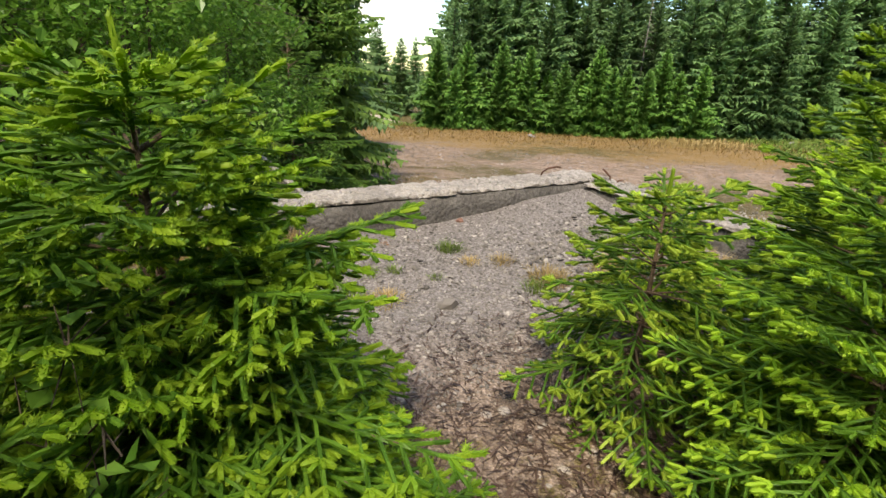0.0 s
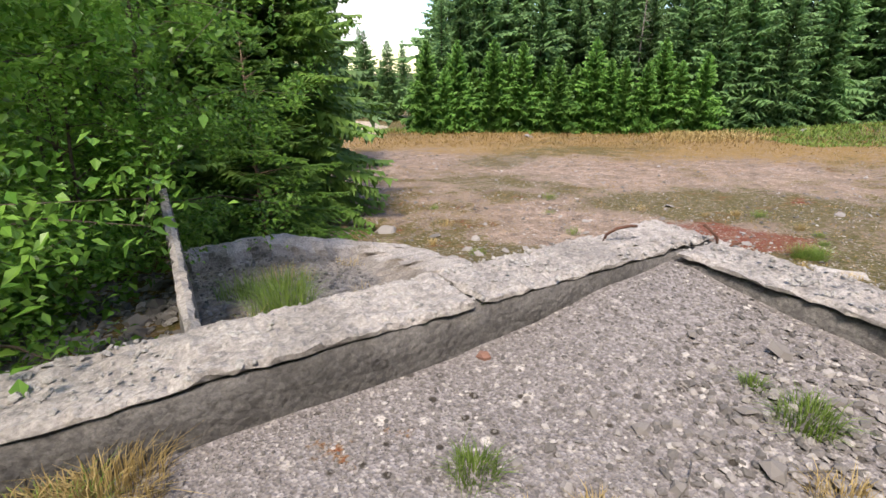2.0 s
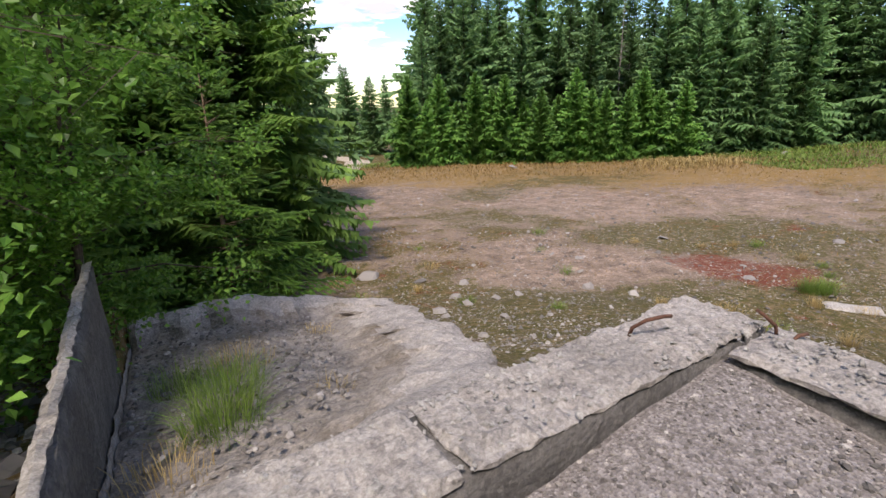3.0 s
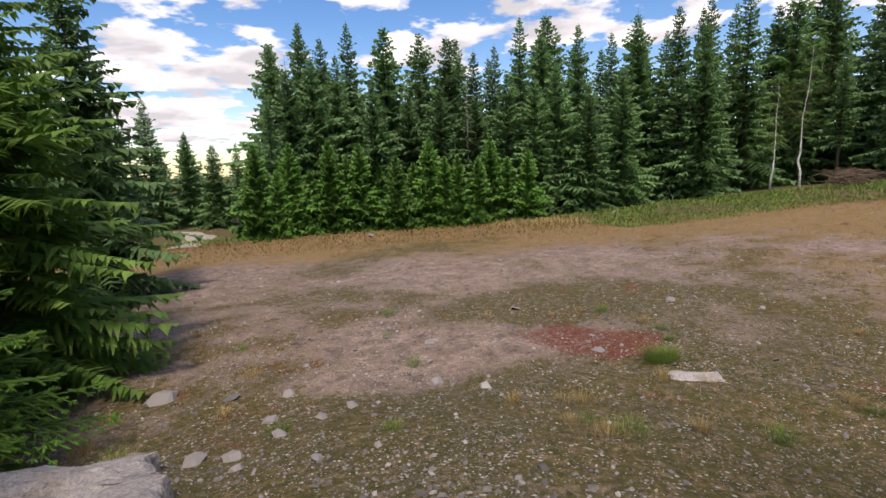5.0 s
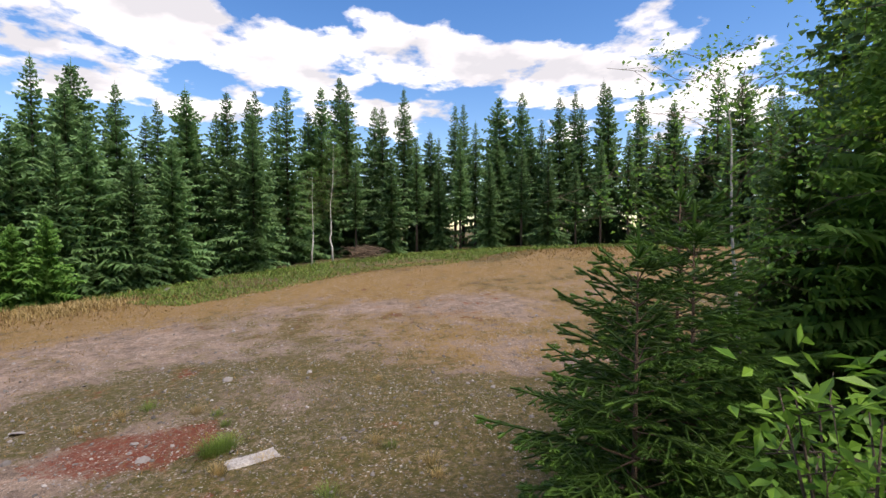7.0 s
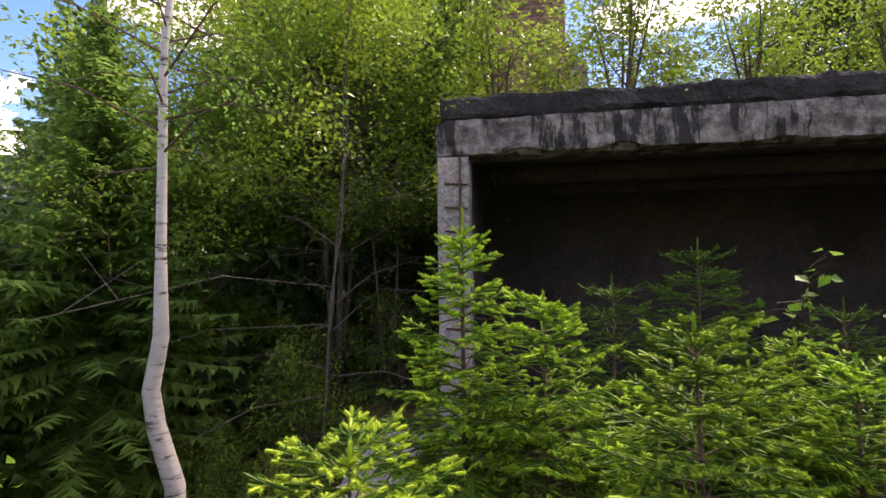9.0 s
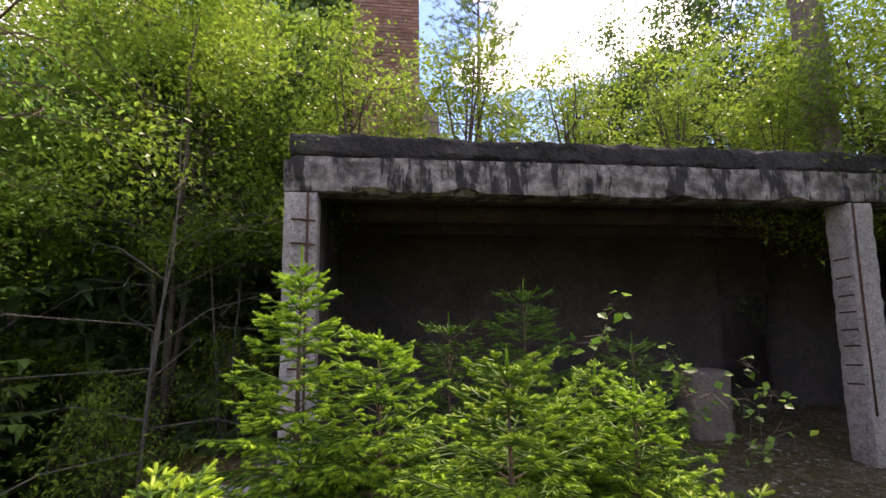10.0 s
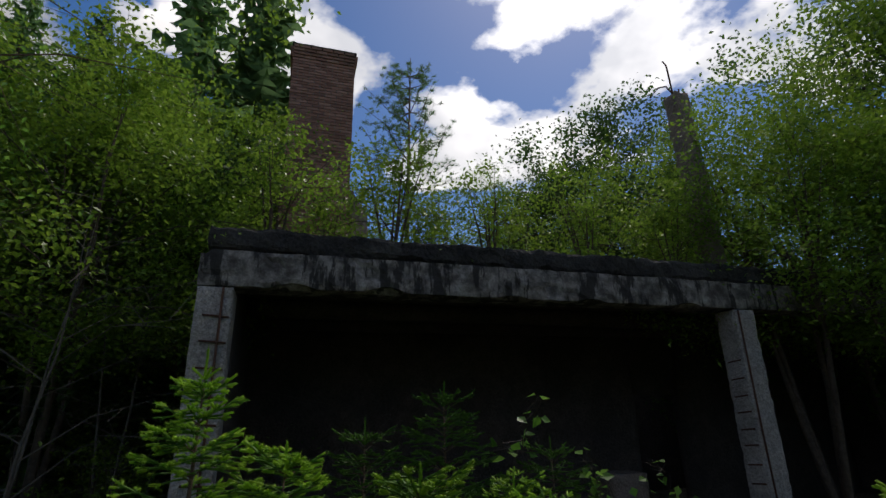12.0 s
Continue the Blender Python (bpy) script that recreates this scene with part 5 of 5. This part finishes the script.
def scatter_stones():
    rg = random.Random(80)
    s = Soup()
    for _ in range(10500):
        x, y = rg.uniform(-0.6, 4.4), rg.uniform(1.6, 4.24)
        rough = sstep(1.8, 3.4, x) * sstep(4.1, 2.6, y) + 0.25
        r = rg.uniform(0.004, 0.0115) * (1 + 2.2 * rough * rg.random() ** 2)
        stone_mesh(rg, s, (x, y, ground_z(x, y) + r * .25), r)
    for _ in range(1100):
        x, y = rg.uniform(1.3, 4.35), rg.uniform(1.6, 3.5)
        if rg.random() > sstep(1.2, 3.4, x) * sstep(3.7, 2.4, y) + 0.12:
            continue
        r = rg.uniform(0.012, 0.036)
        stone_mesh(rg, s, (x, y, ground_z(x, y) + r * .2), r)
    tagged(s.ob("gravel", M_STONE), "loose grey gravel and crushed stone on the terrace", "gravel", kind="stuff")
    s = Soup()
    for _ in range(19000):
        d, a = 3.5 + 27 * rg.random() ** 1.3, radians(rg.uniform(-6, 112))
        x, y = 4.6 + math.sin(a) * d, 4.4 + math.cos(a) * d
        if x < 5.2 and y < 10:
            continue
        if noise.noise(Vector((x * .35, y * .35, 5))) < rg.uniform(-.75, .25):
            continue
        r = rg.uniform(0.009, 0.030) * (1 + 2.2 * rg.random() ** 8) * (0.65 + 0.5 * sstep(6, 16, d))
        stone_mesh(rg, s, (x, y, ground_z(x, y) + r * .2), r)
    tagged(s.ob("scattered_stones", M_STONE), "scattered pale stones on the clearing", "stones", kind="stuff")
    s = Soup()
    for _ in range(1500):
        if rg.random() < .65:
            x, y = rg.uniform(-0.8, 4.9), rg.uniform(4.28, 4.78)
        else:
            x, y = rg.uniform(4.44, 4.93), rg.uniform(2.0, 4.3)
        r = rg.uniform(0.005, 0.014) * (1 + 1.2 * rg.random() ** 5)
        stone_mesh(rg, s, (x, y, 0.325 + r * .1), r, 0.5)
    tagged(s.ob("concrete_crumbs", M_CRUMB), "loose pale concrete crumbs on the wall tops", "rubble", kind="stuff")
    s = Soup()
    for _ in range(2200):
        x, y = rg.uniform(1.35, 5.4), rg.uniform(4.95, 12.0)
        if x > slab_edge(y) - 1.3:
            continue
        r = rg.uniform(0.01, 0.035)
        stone_mesh(rg, s, (x, y, slab_z(x, y) - 0.33 + r * .3), r)
    for _ in range(1600):
        x, y = rg.uniform(-0.9, 1.13), rg.uniform(4.85, 8.5)
        r = rg.uniform(0.012, 0.05) * (1 + 1.6 * rg.random() ** 6)
        stone_mesh(rg, s, (x, y, ground_z(x, y) + r * .2), r)
    for _ in range(900):
        x = 5.2 + 6.5 * rg.random() ** 1.3
        y = rg.uniform(4.0, 12.5)
        if x < slab_edge(y) + 0.25 or noise.noise(Vector((x * .7, y * .7, 9))) < -0.12:
            continue
        r = rg.uniform(0.008, 0.028) * (1 + 2.6 * rg.random() ** 9)
        stone_mesh(rg, s, (x, y, ground_z(x, y) + r * .12), r)
    tagged(s.ob("rubble", M_STONE), "grey rubble in the sunken room and round the broken slab", "rubble", kind="stuff")
    for x, y, r in ((6.1, 11.3, .42), (6.5, 10.7, .32), (5.45, 11.6, .5), (5.0, 12.0, .4), (12.07, 12.05, .22), (11.2, 11.0, .3), (8.35, 11.2, .28), (7.8, 12.1, .24), (11.6, 9.9, .26), (15.3, 9.0, .25), (6.9, 15.3, .5), (7.9, 14.1, .3), (9.1, 11.3, .25), (13.1, 13.0, .3),
                    (6.3, 10.2, .25), (7.1, 9.4, .2), (8.8, 13.2, .28), (16.2, 9.6, .2), (10.0, 14.4, .2), (17.5, 13.0, .3), (21, 9, .3), (30.5, 36.5, .7), (47, 22, .6), (6.0, 8.6, .18), (7.4, 11.0, .22)):
        q = Soup()
        r *= 0.62
        stone_mesh(rg, q, (0, 0, 0), r, 0.5)
        o = q.ob("rock", M_STONE)
        o.location = (x, y, ground_z(x, y) + r * .06)
        o.modifiers.new("worn_edges", "BEVEL").width = r * .06
        tagged(o, "pale angular broken rock lying on the clearing", "rock", "rocks on the clearing")
    for x, y, r in ((3.15, 2.85, .07), (3.0, 2.7, .06), (3.95, 3.25, .07), (1.28, 3.12, .035), (2.3, 2.42, .06), (1.55, 2.55, .08), (2.62, 2.72, .045), (3.4, 3.1, .05), (3.8, 2.9, .055), (2.75, 3.0, .05), (2.9, 3.3, .045), (3.7, 3.6, .05)):
        q = Soup()
        stone_mesh(rg, q, (0, 0, 0), r, 0.6)
        o = q.ob("rock", M_STONE)
        o.location = (x, y, ground_z(x, y) + r * .25)
        tagged(o, "grey crushed stone lying on the gravel", "rock", "stones on the terrace")
    q = Soup()
    stone_mesh(rg, q, (0, 0, 0), .05, 0.6)
    o = q.ob("brick_fragment", M_BRICK)
    o.location = (2.62, 4.15, 0.03)
    tagged(o, "orange-red brick fragment at the foot of the wall", "brick")
    # flat slab with a shrub on the clearing
    bm = rough_block(-.6, -.3, -.2, .6, .3, .05, .1, .05, 31, .08)
    o = part("flat_slab", bm, M_COLUMN)
    o.location, o.rotation_euler = (15.0, 6.6, ground_z(15, 6.6)), (0, 0, radians(-60))
    tagged(o, "flat concrete slab sunk in the clearing", "slab")


scatter_stones()


def blade(s, p, d, h, w, rg):
    sd = Vector((-d.y, d.x, 0)).normalized() * w if d.length > 1e-6 else Vector((w, 0, 0))
    m = p + d * 0.35 + Vector((0, 0, h * .65))
    t = p + d + Vector((0, 0, h * rg.uniform(.75, 1.0)))
    s.add([p - sd, p + sd, m + sd * .7, m - sd * .7, t], [(0, 1, 2, 3), (3, 2, 4)])


def tuft(x, y, n, h, r, material, label, rg, z=None):
    s = Soup()
    for _ in range(int(n * 1.7)):
        a, q = rg.uniform(0, 6.28), r * rg.random() ** .6
        o = Vector((math.cos(a) * q, math.sin(a) * q, -0.02))
        lean = Vector((math.cos(a) + rg.gauss(0, .6), math.sin(a) + rg.gauss(0, .6), 0)) * h * rg.uniform(.1, .7)
        blade(s, o, lean, h * rg.uniform(.4, 1.1), 0.0022 + h * .003, rg)
    o = s.ob("grass_tuft", material)
    o.location = (x, y, ground_z(x, y) if z is None else z)
    return tagged(o, label, "grass", "grass tufts")


def build_grass():
    rg = random.Random(90)
    dry, grn = "tuft of dry straw-coloured grass on the gravel", "tuft of green grass on the gravel"
    for x, y, n, h, r, m in ((2.1, 3.5, 160, .13, .10, 1), (2.12, 3.17, 90, .09, .08, 0), (2.38, 3.07, 110, .10, .09, 0), (3.6, 3.19, 90, .10, .05, 1), (3.56, 2.92, 220, .16, .12, 1), (3.2, 2.62, 140, .14, .12, 0),
                             (2.48, 2.59, 220, .16, .16, 0), (2.3, 2.5, 140, .12, .1, 1), (1.26, 3.28, 90, .08, .09, 1), (1.46, 3.25, 90, .08, .06, 1), (0.78, 4.12, 420, .30, .22, 0), (0.62, 4.1, 120, .24, .18, 1), (0.37, 4.05, 420, .26, .3, 0),
                             (0.05, 4.0, 420, .26, .3, 0), (0.33, 3.55, 320, .20, .2, 0), (-0.2, 3.6, 420, .25, .3, 0), (0.75, 3.6, 300, .18, .25, 0), (0.4, 3.2, 300, .18, .22, 0), (4.23, 2.63, 180, .16, .16, 1), (4.0, 2.2, 200, .2, .2, 0),
                             (3.03, 2.41, 240, .18, .2, 0), (3.6, 2.1, 240, .2, .2, 0), (0.95, 3.0, 160, .12, .15, 1), (1.2, 2.8, 140, .1, .14, 0), (-0.7, 4.0, 420, .3, .3, 0), (1.7, 3.0, 60, .07, .05, 1)):
        h *= 0.72 if x < 0.9 and y > 3 else 0.9
        tuft(x, y, n, h, r, M_GRASS if m else M_STRAW, grn if m else dry, rg)
    # tall grass in the sunken room
    for x, y, n, h, r, m in ((2.0, 6.6, 260, .34, .3, 1), (2.15, 7.4, 260, .34, .35, 1), (1.8, 7.9, 160, .3, .3, 1), (1.6, 6.0, 90, .2, .3, 0), (2.4, 8.2, 120, .26, .35, 0), (3.6, 9.4, 60, .14, .3, 0), (2.9, 6.7, 40, .12, .2, 0)):
        tuft(x, y, n, h, r, M_GRASS if m else M_STRAW, "tall soft grass in the sunken room", rg, slab_z(x, y) - 0.36)
    for x, y in ((15.6, 7.4), (15.3, 7.6)):
        tuft(x, y, 260, .45, .25, M_GRASS, "green weed beside the flat slab", rg)
    for i in range(40):
        d, a = rg.uniform(6, 16), radians(rg.uniform(0, 105))
        x, y = 4.8 + math.sin(a) * d, 4.6 + math.cos(a) * d
        if x < 5.3 and y < 10:
            continue
        tuft(x, y, 90, rg.uniform(.15, .35), rg.uniform(.1, .3), rg.choice((M_GRASS, M_STRAW, M_STRAW)), "thin grass tuft on the stony clearing", rg)
    # thin field grass, denser and taller before the wood
    s, g = Soup(), Soup()
    for _ in range(42000):
        a = rg.uniform(0, 125)
        edge = 46 + 10 * sstep(60, 95, a)
        d = edge - 3 - (edge - 10) * rg.random() ** 2.2 + 4
        x, y = 4 + math.sin(radians(a)) * d, 4 + math.cos(radians(a)) * d
        n = noise.noise(Vector((x * .13, y * .13, 2)))
        if n < -0.1 and d < edge - 12:
            continue
        h = rg.uniform(.03, .11) * (1 + 2.0 * sstep(edge - 16, edge - 4, d))
        p = Vector((x, y, ground_z(x, y) - .02))
        green = d > edge - 1 - 7 * sstep(60, 75, a) * sstep(115, 95, a)
        is_g = green and rg.random() < .85
        h *= 1.5 if is_g else 1.0
        blade(g if is_g else s, p, Vector((rg.gauss(0, .8), rg.gauss(0, .8), 0)) * h, h, 0.004 + d * .0006, rg)
    for _ in range(16000):
        a = 60 + 48 * rg.random()
        edge = 46 + 10 * sstep(60, 95, a)
        d = edge + 1 - 12 * rg.random() * sstep(58, 70, a) * sstep(112, 96, a)
        x, y = 4 + math.sin(radians(a)) * d, 4 + math.cos(radians(a)) * d
        if noise.noise(Vector((x * .2, y * .2, 7))) < -0.15:
            continue
        h = rg.uniform(.08, .26)
        blade(g, Vector((x, y, ground_z(x, y) - .02)), Vector((rg.gauss(0, .7), rg.gauss(0, .7), 0)) * h, h, 0.035, rg)
    tagged(s.ob("dry_grass", M_DRY), "thin orange-brown dry grass across the clearing", "grass", kind="stuff")
    tagged(g.ob("green_weeds", M_GRASS), "green weeds along the edge of the wood", "grass", kind="stuff")
    s = Soup()
    for _ in range(9000):
        x, y = rg.uniform(0.0, 2.8), min(rg.uniform(0.1, 2.5), rg.uniform(0.1, 2.3) + .5)
        a, L = rg.uniform(0, 6.28), rg.uniform(.02, .09)
        p = Vector((x, y, ground_z(x, y) + rg.uniform(.004, .015)))
        d = Vector((math.cos(a) * L, math.sin(a) * L, rg.uniform(-.2, .3) * L))
        w = Vector((-d.y, d.x, 0)) * .07
        s.add([p - w, p + w, p + d], [(0, 1, 2)])
    tagged(s.ob("needle_litter", M_LITTER), "brown needle and twig litter under the spruces", "litter", kind="stuff")
    s = Soup()
    for _ in range(2500):
        x, y = rg.gauss(40.8, 1.9), rg.gauss(26.2, 1.9)
        h = rg.uniform(.25, .5)
        blade(s, Vector((x, y, ground_z(x, y) - .02)), Vector((rg.gauss(0, .5), rg.gauss(0, .5), 0)) * h, h, 0.03, rg)
    tagged(s.ob("yellow_grass", M_STRAW), "patch of tall yellow dry grass before the wood", "grass", kind="stuff")
    # dead twigs and stalks on the gravel
    for x, y, a, L in ((2.75, 3.0, 20, .35), (1.35, 3.5, 60, .3), (2.9, 2.6, 10, .5), (3.3, 2.75, -30, .4), (0.7, 3.7, 130, .45), (2.2, 2.2, 80, .4), (0.75, 1.0, 30, .35), (1.1, .8, 120, .3), (0.9, 1.3, 70, .28)):
        d = Vector((math.cos(radians(a)), math.sin(radians(a)), 0))
        p = Vector((x, y, ground_z(x, y) + .012))
        v, f = tube([p - d * L / 2, p + Vector((.02, -.015, .012)), p + d * L / 2 + Vector((0, 0, .01))], [.005, .004, .002], 5)
        tagged(mesh_ob("twig", v, f, M_DEAD, smooth=True), "dry bare twig lying on the gravel", "twig", "twigs")


build_grass()


def brush_pile(x, y):
    rg = random.Random(97)
    s = Soup()
    for _ in range(420):
        a, q = rg.uniform(0, 6.28), rg.random()
        p = Vector((rg.gauss(0, 1.9), rg.gauss(0, .8), rg.uniform(0, 1.0) ** 1.5 * 1.3))
        d = Vector((math.cos(a), math.sin(a), rg.uniform(-.35, .35))) * rg.uniform(.5, 1.4)
        s.add(*tube([p - d, p + Vector((0, 0, .05)), p + d], [.035, .03, .012], 4))
    o = s.ob("brushwood", M_TWIG)
    o.location = (x, y, ground_z(x, y))
    tagged(o, "heap of dark brown cut branches at the wood's edge", "brushwood", kind="stuff")


brush_pile(4 + math.sin(radians(88)) * 58, 4 + math.cos(radians(88)) * 58)
